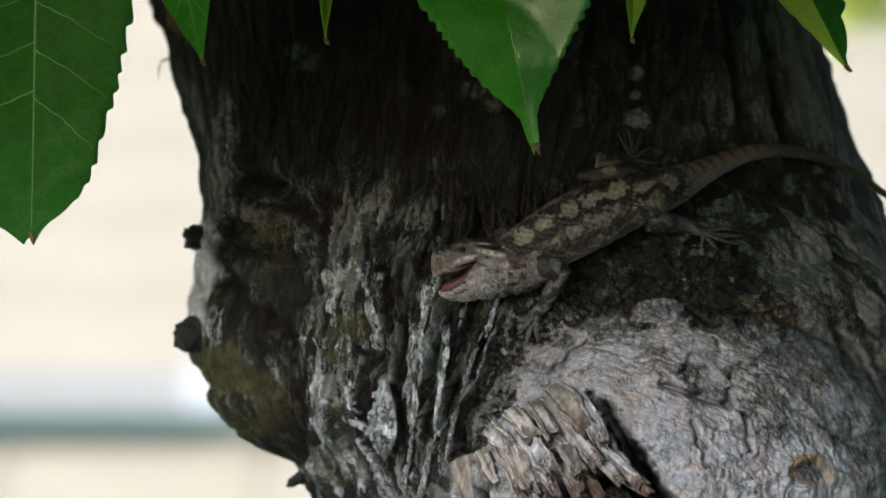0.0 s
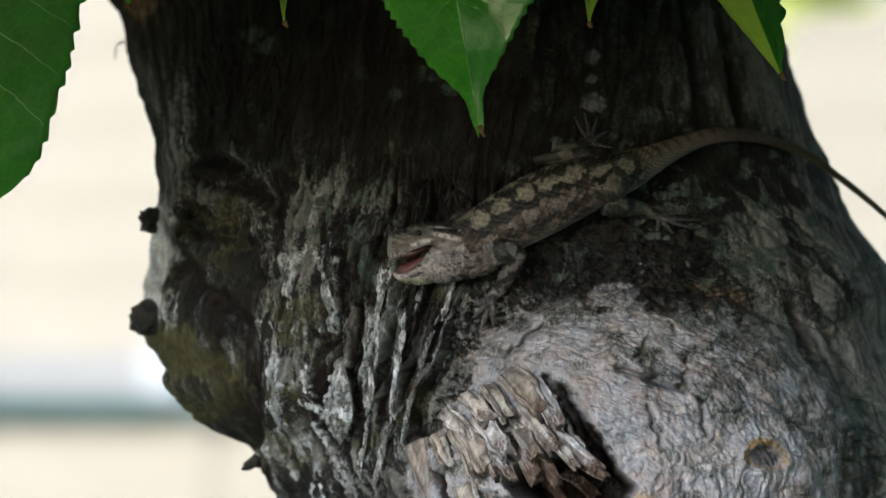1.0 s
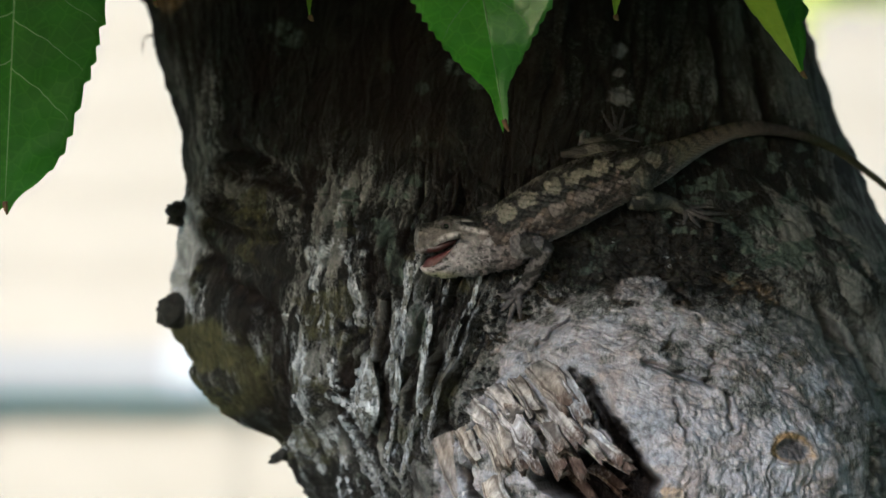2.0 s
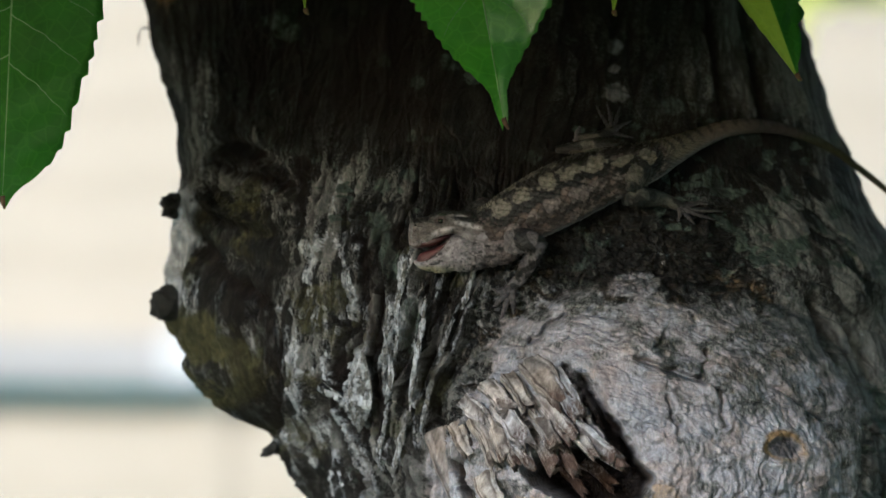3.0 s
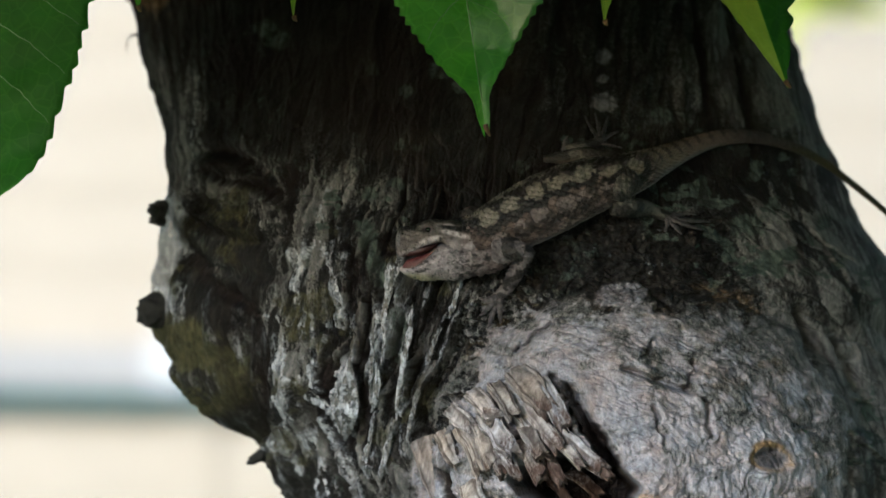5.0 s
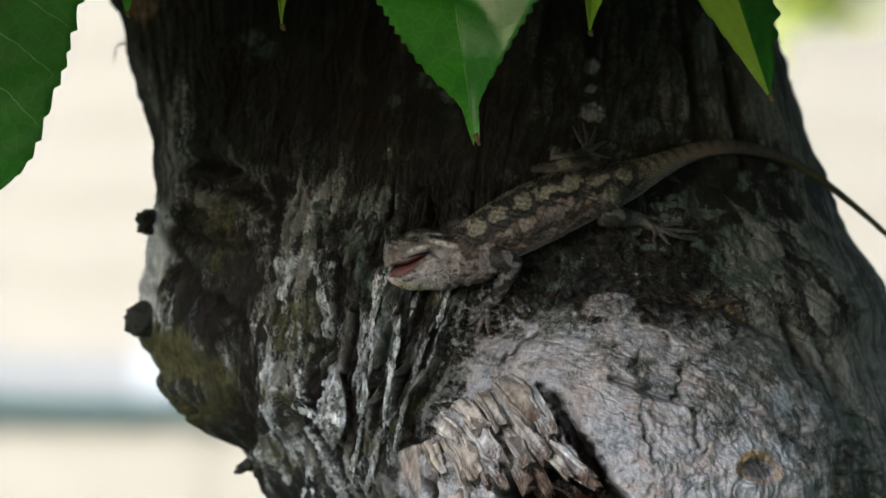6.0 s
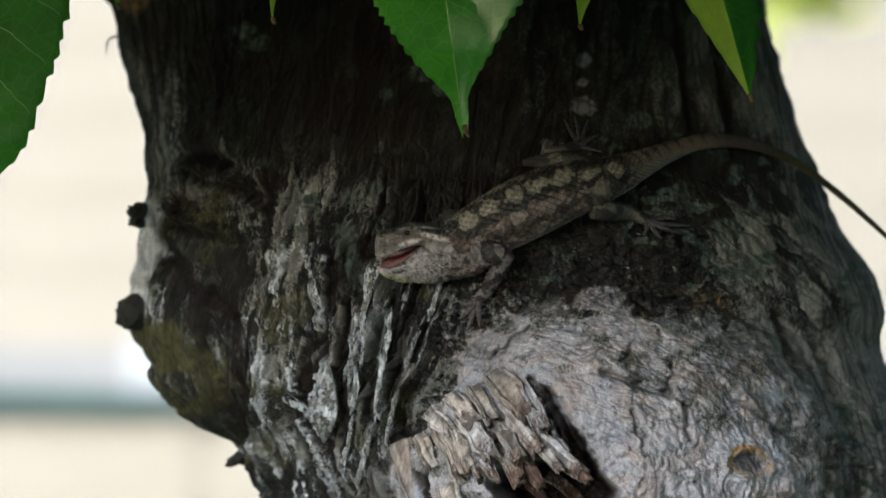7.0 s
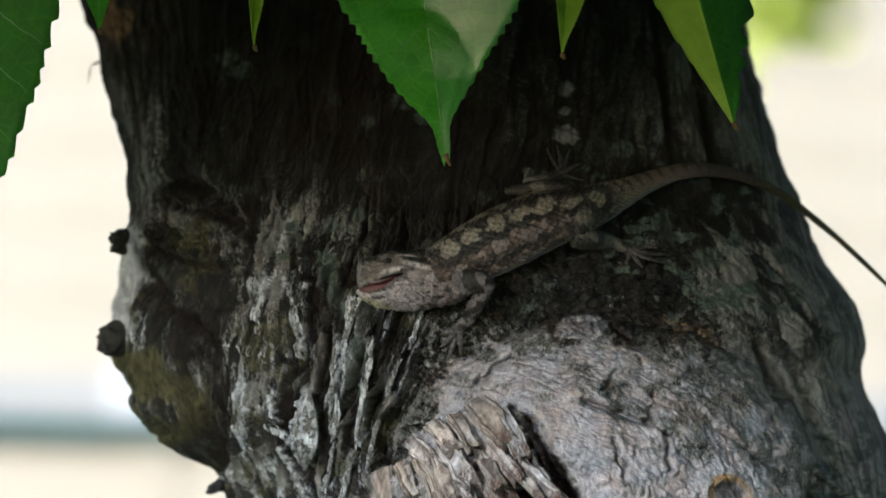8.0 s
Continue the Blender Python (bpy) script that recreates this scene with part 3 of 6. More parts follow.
    dome = 215 * np.sqrt(np.clip(1 - (k / 400.0) ** 2, 0, 1))
    masks = {}
    tone = fbm(x / 34, y / 26, 91, 4)
    # upper right of the collar: browner wood, with its shading put into the colour
    shoulder = smooth(-20, 170, (x - 1100) * 0.45 - (y - 600) + 90 * (fbm(x / 60, y / 45, 115, 3) - 0.5))
    wood = on * np.clip(0.50 - 0.30 * shoulder + 0.48 * smooth(0.36, 0.56, tone) - 0.14 * smooth(0.5, 0.62, fbm(x / 55 + y / 90, y / 40 - x / 120, 117, 3)) + 0.15 * (slab_r - 0.5) + 0.2 * (bit_r - 0.5) + 0.7 * (fib2 - 0.5) - 0.42 * smooth(1200, 1400, x) * smooth(0.4, 0.6, fbm(x / 30, y / 40, 92, 3)), 0, 1)
    swirl = fbm(turn / 90 + 1.2 * fbm(x / 70, y / 70, 661, 2), (kh + drift) / 26, 662, 4)
    wood = np.clip(wood + on * (0.30 * (swirl - 0.5) - 0.10 * smooth(0.54, 0.66, fbm(x / 70 - y / 130, y / 50, 663, 3))), 0, 1)
    h = h + on * 9 * (swirl - 0.5)
    # decayed hollow in the collar, running down to the right
    hr = blob(x, y, 1008, 860, 118, 50, 6) + 0.22 * (fbm(x / 26, y / 26, 101, 3) - 0.5)
    tr = blob(x, y, 955, 770, 150, 62, 58) + 0.30 * (fbm(x / 18, y / 22, 111, 3) - 0.5)
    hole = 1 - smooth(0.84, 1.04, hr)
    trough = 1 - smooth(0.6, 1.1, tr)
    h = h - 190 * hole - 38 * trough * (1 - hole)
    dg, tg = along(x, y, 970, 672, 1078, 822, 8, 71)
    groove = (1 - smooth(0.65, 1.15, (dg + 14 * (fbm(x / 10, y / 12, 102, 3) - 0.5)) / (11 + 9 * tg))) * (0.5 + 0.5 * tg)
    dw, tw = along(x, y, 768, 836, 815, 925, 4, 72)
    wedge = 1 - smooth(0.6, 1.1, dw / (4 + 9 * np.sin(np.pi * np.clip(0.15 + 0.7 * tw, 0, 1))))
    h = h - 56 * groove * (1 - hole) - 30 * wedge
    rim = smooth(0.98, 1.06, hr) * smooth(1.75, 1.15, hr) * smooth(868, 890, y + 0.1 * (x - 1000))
    # decay of the hollow, plus shade painted into the gaps behind the splinters
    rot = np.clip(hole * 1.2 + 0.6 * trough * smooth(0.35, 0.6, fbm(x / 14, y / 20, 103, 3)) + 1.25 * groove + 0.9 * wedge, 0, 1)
    # round scar of a lost twig
    sr = blob(x, y, 1355, 806, 36, 25, 14) + 0.25 * (fbm(x / 14, y / 14, 112, 2) - 0.5)
    h = h + 8 * np.exp(-((sr - 1.15) / 0.4) ** 2) - 8 * (1 - smooth(0.3, 1.0, sr))
    stain = (1 - smooth(0.5, 1.1, blob(x, y, 1285, 528, 85, 24, 16))) * smooth(0.42, 0.6, fbm(x / 14, y / 12, 121, 3))
    # rusty stains; the top left is brown bark painted as lit
    masks["rust"] = np.clip(0.16 * on * shoulder + 0.95 * np.exp(-((sr - 0.92) / 0.22) ** 2) * (0.6 + 0.4 * smooth(25, -25, (y - 806) + 0.6 * (x - 1355))) + 0.34 * rim * (0.6 + 0.6 * fbm(x / 30, y / 20, 124, 3)) + 0.3 * groove + 0.3 * wedge + 0.3 * stain + 0.5 * (1 - smooth(0.4, 1.1, blob(x, y, 250, 0, 70, 60))) * smooth(0.4, 0.6, fbm(x / 20, y / 30, 123, 3))
                            + 0.25 * on * smooth(0.60, 0.70, fbm(x / 24, y / 20, 122, 3)), 0, 1)
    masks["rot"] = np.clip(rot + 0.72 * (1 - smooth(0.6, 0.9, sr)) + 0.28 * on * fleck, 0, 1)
    worn = 1 - smooth(0.5, 1.2, blob(x, y, 1085, 745, 75, 120, -18))
    sunk = (1 - smooth(0.7, 1.1, blob(x, y, 1180, 632, 62, 42, 14) + 0.5 * (fbm(x / 22, y / 22, 113, 3) - 0.5)))
    h = h - 12 * sunk * on
    wood = np.clip(wood + 1.0 * (1 - smooth(1.6, 2.9, sr)) + 0.4 * worn * on - 0.24 * sunk * on - 0.2 * on * smooth(0.52, 0.66, fbm(x / 85, y / 60, 114, 3)) * smooth(700, 560, y), 0, 1)
    # an old wound under folds of callus
    er = blob(x + 0.3 * (wx - x), y + 0.3 * (wy - y), 395, 360, 74, 50, 28)
    h = h + 16 * np.exp(-((er - 1.05) / 0.22) ** 2) - 12 * np.exp(-((er - 1.45) / 0.18) ** 2) + 10 * np.exp(-((er - 1.9) / 0.28) ** 2) - 16 * np.exp(-((er - 2.5) / 0.2) ** 2) * smooth(380, 430, y)
    lob = (1 - smooth(0.55, 1.0, er)) * (0.4 + 0.6 * big_r)
    d1, t1 = along(x, y, 283, 388, 345, 490, 5, 41)
    d2, t2 = along(x, y, 345, 490, 425, 560, 5, 42)
    d3, t3 = along(x, y, 352, 318, 470, 352, 6, 43)
    d4, t4 = along(x, y, 612, 440, 622, 660, 6, 44)
    d5, t5 = along(x, y, 430, 600, 440, 780, 10, 45)
    furrow = np.maximum(np.maximum(np.exp(-(d1 / 13) ** 2), np.exp(-(d2 / 12) ** 2)), np.maximum(np.exp(-(d3 / 10) ** 2), 0.8 * np.exp(-(d4 / 9) ** 2)))
    h = h * (1 - 0.5 * (1 - smooth(0.5, 1.1, blob(x, y, 405, 462, 110, 52, 12)))) - 18 * furrow - 12 * np.exp(-(d5 / 26) ** 2)
    # a flap of pale bark, pointed below, with folds behind it
    fx = x + 7 * (fbm(x / 12, y / 12, 181, 3) - 0.5) * 2
    outer, inner = curve_at([(640, 608), (690, 622), (740, 624), (770, 613), (790, 600)], y), curve_at([(640, 602), (690, 588), (720, 578), (750, 588), (770, 596), (790, 600)], y)
    flap = smooth(0, 5, fx - inner) * smooth(0, 4, outer - fx) * smooth(640, 668, y) * smooth(790, 784, y)
    fold = 0 * x
    for x0, y0, x1, y1, w in ((536, 712, 572, 728, 8), (572, 728, 596, 772, 7), (543, 668, 550, 700, 7), (556, 752, 580, 800, 6)):
        d, t = along(x, y, x0, y0, x1, y1, 3, 50 + w)
        fold = np.maximum(fold, 1 - smooth(0.5, 1.25, (d + 9 * (fbm(x / 6, y / 9, 182, 3) - 0.5)) / w))
    near = 1 - smooth(0.9, 1.3, blob(x, y, 580, 725, 52, 70, 0))
    h = h * (1 - 0.45 * near) + 20 * flap + 7 * fold - 13 * near * (1 - np.maximum(flap, fold))
    pale = np.maximum(flap * (0.45 + 0.55 * smooth(0.3, 0.6, hair)) * (1 - 0.5 * tiny_e), 0.85 * fold * (0.25 + 0.75 * smooth(0.36, 0.6, fbm(x / 4, y / 9, 183, 3))))
    keep = np.maximum(flap, fold)
    green = 0 * x
    # stretched ridges and knobs of bark, their silver glints painted in as pale colour
    crest = ridged(grain / 27, y / 330, 301, 2)
    streak = smooth(0.57, 0.72, crest) * belt * smooth(0.36, 0.5, fbm(grain / 30, wy / 80, 306, 2))
    h = h + belt * (32 * (crest - 0.5) - 16 * smooth(0.35, 0.15, crest)) + 8 * streak
    pale = np.maximum(pale, streak * (0.45 + 0.55 * smooth(0.35, 0.62, hair)) * (0.55 + 0.45 * tiny_r) * (1 - 0.4 * tiny_e))
    clump = terrace(fbm(wx / 19, wy / 44, 303, 3), 8)
    field = smooth(470, 520, x + 0.2 * (y - 500)) * smooth(650, 600, x) * smooth(400, 460, y) * smooth(0.42, 0.52, fbm(x / 70, y / 70, 304, 2))
    h = h + 26 * (clump - 0.5) * field
    pale = np.maximum(pale, 0.85 * field * smooth(0.48, 0.58, clump) * (0.2 + 0.8 * tiny_r))
    for knots, w, lift, shine, seed in RIDGES_UPPER + RIDGES_LOWER + RIDGES_OUTER:
        t = smooth(knots[0][0] - 4, knots[0][0] + 18, y) * smooth(knots[-1][0] + 4, knots[-1][0] - 22, y)
        d = x - curve_at(knots, y) - 9 * (fbm(y / 34, 0 * y + seed, 150 + seed, 3) - 0.5)
        wide = 0.8 * w * (0.55 + 0.8 * vnoise(y / 22, 0 * y + 3.7 * seed, 155 + seed)) * (0.6 + 0.4 * t)
        d = np.abs(d) + 4 * (fbm(x / 5, y / 12, 151, 2) - 0.5)
        body = (1 - smooth(0.55, 1.0, d / wide)) * smooth(0, 0.4, t)
        h = h * (1 - 0.5 * body) + 0.65 * lift * np.clip(1 - (d / (wide * 1.1)) ** 2, 0, 1) * smooth(0, 0.5, t)
        keep = np.maximum(keep, body)
        thread = smooth(0.40, 0.58, 0.6 * fbm(x / 3.0, y / 17, 160 + seed, 3) + 0.4 * fbm(x / 7, y / 9, 190 + seed, 2))
        h = h + 5 * body * (thread - 0.5)
        pale = np.maximum(pale, shine * body * (0.40 + 0.60 * thread))
    deep = 0 * x
    for knots, w in ((((430, 630), (560, 634), (680, 631), (800, 640)), 9), (((585, 687), (680, 680), (770, 667)), 9), (((540, 745), (640, 724), (730, 706)), 11), (((600, 598), (640, 592), (655, 575)), 5)):
        d = x - curve_at(knots, y) - 8 * (fbm(y / 30, 0 * y + w, 143, 3) - 0.5)
        deep = np.maximum(deep, np.exp(-(d / w) ** 2) * smooth(knots[0][0] - 6, knots[0][0] + 20, y) * smooth(knots[-1][0] + 6, knots[-1][0] - 24, y))
    deep = deep * (1 - keep)
    h = h - 20 * deep
    d, t = along(x, y, 635, 410, 655, 500, 6, 31)
    green = np.maximum(green, 0.75 * (1 - smooth(10, 24, d)))
    d, t = along(x, y, 690, 560, 690, 640, 6, 32)
    green = np.maximum(green, 0.6 * (1 - smooth(8, 18, d)))
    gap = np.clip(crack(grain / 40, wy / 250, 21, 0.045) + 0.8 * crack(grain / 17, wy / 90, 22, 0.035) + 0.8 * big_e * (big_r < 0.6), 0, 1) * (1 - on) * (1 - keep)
    edge = x - curve_at(LEFT, y)
    # smooth pale bark along the left rim, with sky light on it painted in
    ed = smooth(58, 18, edge + 30 * (fbm(x / 40, y / 30, 170, 2) - 0.5)) * smooth(322, 392, y + 60 * (fbm(x / 22, y / 30, 175, 3) - 0.5)) * smooth(620, 540, y + 50 * (fbm(x / 22, y / 30, 176, 3) - 0.5))
    h = h * (1 - 0.9 * ed) + 16 * (terrace(fbm(x / 30, y / 24, 172, 3), 5) - 0.5) * smooth(90, 20, edge) * smooth(590, 640, y)
    patch = smooth(0.48, 0.60, 0.5 * flake + 0.35 * big_r + 0.15 * tiny_r) * (0.4 + 0.6 * smooth(0.25, 0.6, hair)) * smooth(0.40, 0.55, fbm(x / 110, y / 120, 171, 2))
    patch = patch * (1 - on) * (0.03 + 0.75 * smooth(330, 470, y) * smooth(800, 640, x) * (0.4 + 0.6 * smooth(0.45, 0.56, fbm(x / 75, y / 110, 173, 2)))) * (1 - furrow)
    masks["pale"] = np.clip(np.maximum(np.maximum(pale, (0.5 + 0.5 * smooth(0.35, 0.65, fbm(x / 16, y / 22, 174, 3))) * ed), patch * 0.75) * (1 - 0.8 * gap * (1 - ed)), 0, 1)
    speck_r = chips(x / 7, y / 6, 551)[1]
    specks = (speck_r > 0.978) * smooth(0.45, 0.6, fbm(x / 60, y / 50, 552, 2)) * (1 - on) * smooth(330, 420, y)
    masks["pale"] = np.clip(masks["pale"] + 0.35 * specks + 0.42 * np.exp(-((sr - 1.6) / 0.35) ** 2) * smooth(0.3, 0.5, fbm(x / 18, y / 18, 116, 2)) * (sr > 0.95), 0, 1)
    grey = smooth(0.35, 0.75, 0.6 * big_r + 0.5 * tiny_r + 0.3 * (hair - 0.5)) * (1 - on)
    flank = (1 - on) * smooth(1200, 1400, x) * smooth(360, 500, y)
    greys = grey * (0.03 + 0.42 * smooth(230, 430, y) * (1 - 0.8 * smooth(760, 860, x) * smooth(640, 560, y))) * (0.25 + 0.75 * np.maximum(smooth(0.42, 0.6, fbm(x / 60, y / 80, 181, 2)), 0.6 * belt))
    veil = (1 - on) * smooth(840, 960, x) * smooth(1420, 1300, x) * smooth(260, 180, y) + (1 - on) * smooth(1080, 1180, x) * smooth(330, 380, y) * smooth(520, 460, y) * (1 - under)
    strip = smooth(0, 12, edge) * smooth(85, 45, edge + 16 * (fbm(x / 20, y / 50, 534, 2) - 0.5)) * smooth(70, 150, y) * smooth(395, 350, y)
    redge = curve_at(RIGHT, y) - x
    h = h * (1 - 0.8 * smooth(110, 25, redge))
    strip = np.maximum(strip, 0.9 * smooth(95, 50, redge + 22 * (fbm(x / 20, y / 50, 535, 2) - 0.5)) * smooth(600, 480, y))
    h = h * (1 - 0.6 * smooth(60, 15, edge) * smooth(400, 340, y) * smooth(60, 140, y))
    masks["grey"] = np.clip(0.68 * on * (0.6 + 0.4 * fbm(x / 9, y / 7, 118, 2)) * (1 - hole) + greys * 1.45 + (0.42 * belt + 0.35 * smooth(560, 620, x) * smooth(880, 820, x) * smooth(760, 830, y)) * (0.3 + 0.7 * grey) + 0.55 * veil * (0.5 + 0.5 * grey) + 0.015 * (1 - on) + strip * (0.15 + 0.5 * smooth(0.4, 0.65, fbm(arc / 9, y / 70, 533, 3))) + skirt * shadow_tone * (0.10 + 0.45 * smooth(0.35, 0.75, 0.5 * lump_r + 0.5 * pebble_r)) + 0.38 * lob + 0.08 * grey * smooth(600, 520, x) * smooth(360, 440, y) + 0.4 * grey * smooth(430, 500, x) * smooth(720, 660, x) * smooth(290, 380, y) * smooth(520, 470, y) + flank * (0.26 + 0.5 * smooth(540, 620, y) + 0.6 * big_r * tiny_r), 0, 1)
    # deep shadow under the chin, painted by thinning the grey
    masks["grey"] = masks["grey"] * (1 - 0.7 * (1 - smooth(0.6, 1.1, blob(x, y, 745, 535, 62, 48))))
    masks["grey"] = masks["grey"] + slant * (0.70 * smooth(0.50, 0.72, 0.75 * scab_r + 0.25 * bits_r) - 0.26 * smooth(580, 480, y)) * (1 - 0.6 * scab_e)
    fibre_ = smooth(0.38, 0.66, fbm(arc / 7, y / 90, 651, 3))
    cloth = fbm(x / 26, y / 34, 652, 3)
    for cx, cy, rx, ry, turn_, amount in GREYS_NEAR_RIM + GREYS_FLANK:
        spot_ = 1 - smooth(0.55, 1.1, blob(x, y, cx, cy, rx, ry, turn_) + 0.7 * (cloth - 0.5))
        masks["grey"] = masks["grey"] + amount * spot_ * (0.35 + 0.65 * fibre_)
        h = h + 10 * amount * spot_ * (1 - on)
    # pits are darkened in colour as well, for their shade
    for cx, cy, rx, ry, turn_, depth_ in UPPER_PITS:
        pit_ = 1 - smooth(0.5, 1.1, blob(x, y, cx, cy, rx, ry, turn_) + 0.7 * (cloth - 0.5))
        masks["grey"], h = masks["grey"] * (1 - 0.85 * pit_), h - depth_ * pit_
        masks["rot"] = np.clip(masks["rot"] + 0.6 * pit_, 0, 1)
    masks["grey"] = np.clip(masks["grey"] * (1 - 0.45 * smooth(500, 440, x) * smooth(320, 380, y)), 0, 1)
    masks["wood"] = np.clip(wood + 0.6 * pad + 0.40 * skirt * shadow_tone * smooth(0.45, 0.8, 0.6 * lump_r + 0.4 * pebble_r), 0, 1)
    # shade of cracks, furrows and the flap's edge painted in with the dark mask
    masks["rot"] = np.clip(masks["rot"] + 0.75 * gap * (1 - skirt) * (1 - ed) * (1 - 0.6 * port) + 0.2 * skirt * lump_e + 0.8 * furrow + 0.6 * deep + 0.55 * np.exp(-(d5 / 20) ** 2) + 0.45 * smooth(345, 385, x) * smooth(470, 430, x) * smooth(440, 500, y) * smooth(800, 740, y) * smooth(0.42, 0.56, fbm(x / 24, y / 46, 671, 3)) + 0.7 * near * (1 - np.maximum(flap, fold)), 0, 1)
    masks["rust"] = np.clip(masks["rust"] + 0.10 * under * smooth(560, 500, y) * smooth(0.35, 0.6, fbm(x / 40, y / 22, 664, 3)) + 0.35 * np.exp(-(d4 / 14) ** 2) * tiny_r + 0.22 * skirt * (shadow_tone - 0.1) * smooth(0.4, 0.2, lump_r) + 0.10 * smooth(640, 430, k) * smooth(800, 900, x) * smooth(1300, 1200, x) * (1 - on) * shadow_tone, 0, 1)
    masks["moss"] = np.clip(1.0 * (1 - smooth(0.7, 1.2, blob(x, y, 322, 665, 112, 82, 44))) * (0.25 + 0.75 * smooth(0.30, 0.5, fbm(x / 26, y / 26, 191, 4)))
                            + 0.6 * (1 - smooth(0.5, 1.0, er)) * smooth(0.45, 0.6, fbm(x / 18, y / 18, 192, 3)) + 0.5 * smooth(0.58, 0.68, fbm(x / 40, y / 46, 201, 4)) * (1 - on) * (0.12 + 0.88 * smooth(330, 460, y)) * smooth(900, 760, x), 0, 0.9)
    spots = smooth(0.56, 0.62, fbm(wx / 24, wy / 15, 211, 3)) * smooth(0.44, 0.58, fbm(x / 130, y / 90, 221, 2)) * (1 - on)
    spots = spots * (0.3 + 0.7 * np.maximum(smooth(900, 1250, x) * smooth(180, 330, y), smooth(500, 560, x) * smooth(720, 660, x) * smooth(290, 380, y) * smooth(540, 480, y)))
    for cx, cy, r in ((1310, 395, 34), (445, 60, 26), (985, 250, 13), (690, 262, 16), (760, 130, 26), (740, 70, 22), (798, 158, 20), (700, 168, 18), (640, 132, 18), (470, 82, 24), (722, 268, 13), (690, 332, 18), (642, 352, 22), (905, 298, 18), (1150, 205, 24)):
        spots = np.maximum(spots, 0.7 * (1 - smooth(0.5, 1.1, blob(x, y, cx, cy, r, r * 0.8) + 0.6 * (fbm(x / 10, y / 10, 231, 3) - 0.5))))
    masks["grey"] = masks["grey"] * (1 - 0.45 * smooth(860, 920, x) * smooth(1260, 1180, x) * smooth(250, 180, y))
    for cx, cy, r in ((1047, 101, 22), (1050, 181, 27), (1046, 140, 13)):
        disc = (1 - smooth(0.5, 1.1, blob(x, y, cx, cy, r, r * 0.75) + 0.7 * (fbm(x / 9, y / 9, 232, 3) - 0.5)))
        masks["grey"], masks["moss"], masks["wood"] = np.maximum(masks["grey"], 1.0 * disc), np.maximum(masks["moss"], 0.25 * disc), np.maximum(masks["wood"], 0.7 * disc)
        spots = spots * (1 - disc)
    masks["rust"] = np.maximum(masks["rust"], 0.17 * smooth(0.48, 0.62, fbm(x / 60, y / 130, 125, 3)) * smooth(360, 300, y) * smooth(560, 640, x) * smooth(960, 860, x))
    masks["grey"] = np.clip(masks["grey"] + 0.17 * smooth(215, 250, x) * smooth(440, 370, x) * smooth(230, 120, y) * (0.4 + 0.6 * fibre_), 0, 1)
    masks["lichen"] = np.clip(np.maximum(spots, green), 0, 0.85)
    return h, dome, masks


def trunk_surface():
    ys = np.concatenate([np.linspace(-900, -170, 60)[:-1], np.linspace(-170, 1050, 760), np.linspace(1050, 6600, 90)[1:]])
    p = np.linspace(-1, 1, 980)
    front = np.pi * (0.5 + 0.62 * p * (0.78 + 0.22 * p * p))
    back = np.linspace(1.12, 1.88, 80)[1:-1] * np.pi
    a = np.concatenate([front, back])
    A, Y = np.meshgrid(a, ys)
    xl, xr = curve_at(LEFT, Y), curve_at(RIGHT, Y)
    cx, rx = (xl + xr) / 2, (xr - xl) / 2
    ry = rx * 0.92
    X, D = cx - rx * np.cos(A), ry * (0.92 - np.sin(A))
    arc = np.where(A > 1.12 * np.pi, cx + rx * (1.12 + (A / np.pi - 1.12) * -1.63 - 0.5) * np.pi * 0.85, cx + rx * (A - np.pi / 2) * 0.85)
    bands = [bark_shape(X[i:i + 24].astype(np.float32), Y[i:i + 24].astype(np.float32), arc[i:i + 24].astype(np.float32)) for i in range(0, len(ys), 24)]
    h, dome = np.concatenate([q[0] for q in bands]), np.concatenate([q[1] for q in bands])
    masks = {key: np.concatenate([q[2][key] for q in bands]) for key in bands[0][2]}
    facing = np.clip(np.sin(A) * 3 + 0.4, 0, 1) * ((A < np.pi) & (A > 0))
    nx, nd = -np.cos(A), -np.sin(A)
    # the collar swells straight towards the front, the bark along the surface normal
    X2, D2 = X + nx * h * 0.8, D + nd * h - dome * facing
    # knobbly outline, in the last strip before the edge only
    fray = smooth(1200, 1000, Y) * np.exp(-((X - xl) / 20) ** 2) * (28 * (fbm(Y / 40, D / 90, 701, 4) - 0.5) + 4 * (terrace(fbm(Y / 14, D / 50, 702, 2), 4) - 0.5))
    X2 = X2 + fray + smooth(1200, 1000, Y) * np.exp(-((X - xr) / 20) ** 2) * 15 * (fbm(Y / 46, D / 80, 703, 4) - 0.5)
    # the trunk leans away above the collar
    D2 = D2 + 900 * smooth(450, -450, Y)
    k = STEP * (2.4 + D2 * STEP) / 2.4
    V = np.stack([(X2 - 784) * k, D2 * STEP, 1.5 + (441 - Y) * k], -1)
    V[..., 2] = np.where(Y > 1050, 1.5 + (441 - Y) * STEP, V[..., 2])
    return sheet("trunk", V, closed=True, caps=True, masks=masks), X, Y, V


tree = tagged(new("tree"), "old tree with furrowed bark, bare branch collar and hanging leaves", "tree")
tree.matrix_basis = pose(0.10, 0.16, 0)
trunk_mesh, TX, TY, TV = trunk_surface()
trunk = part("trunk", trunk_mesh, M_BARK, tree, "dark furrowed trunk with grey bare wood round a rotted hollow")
FX, FY, FV = TX[60:818:3, 40:940:3], TY[60:818:3, 40:940:3], TV[60:818:3, 40:940:3]


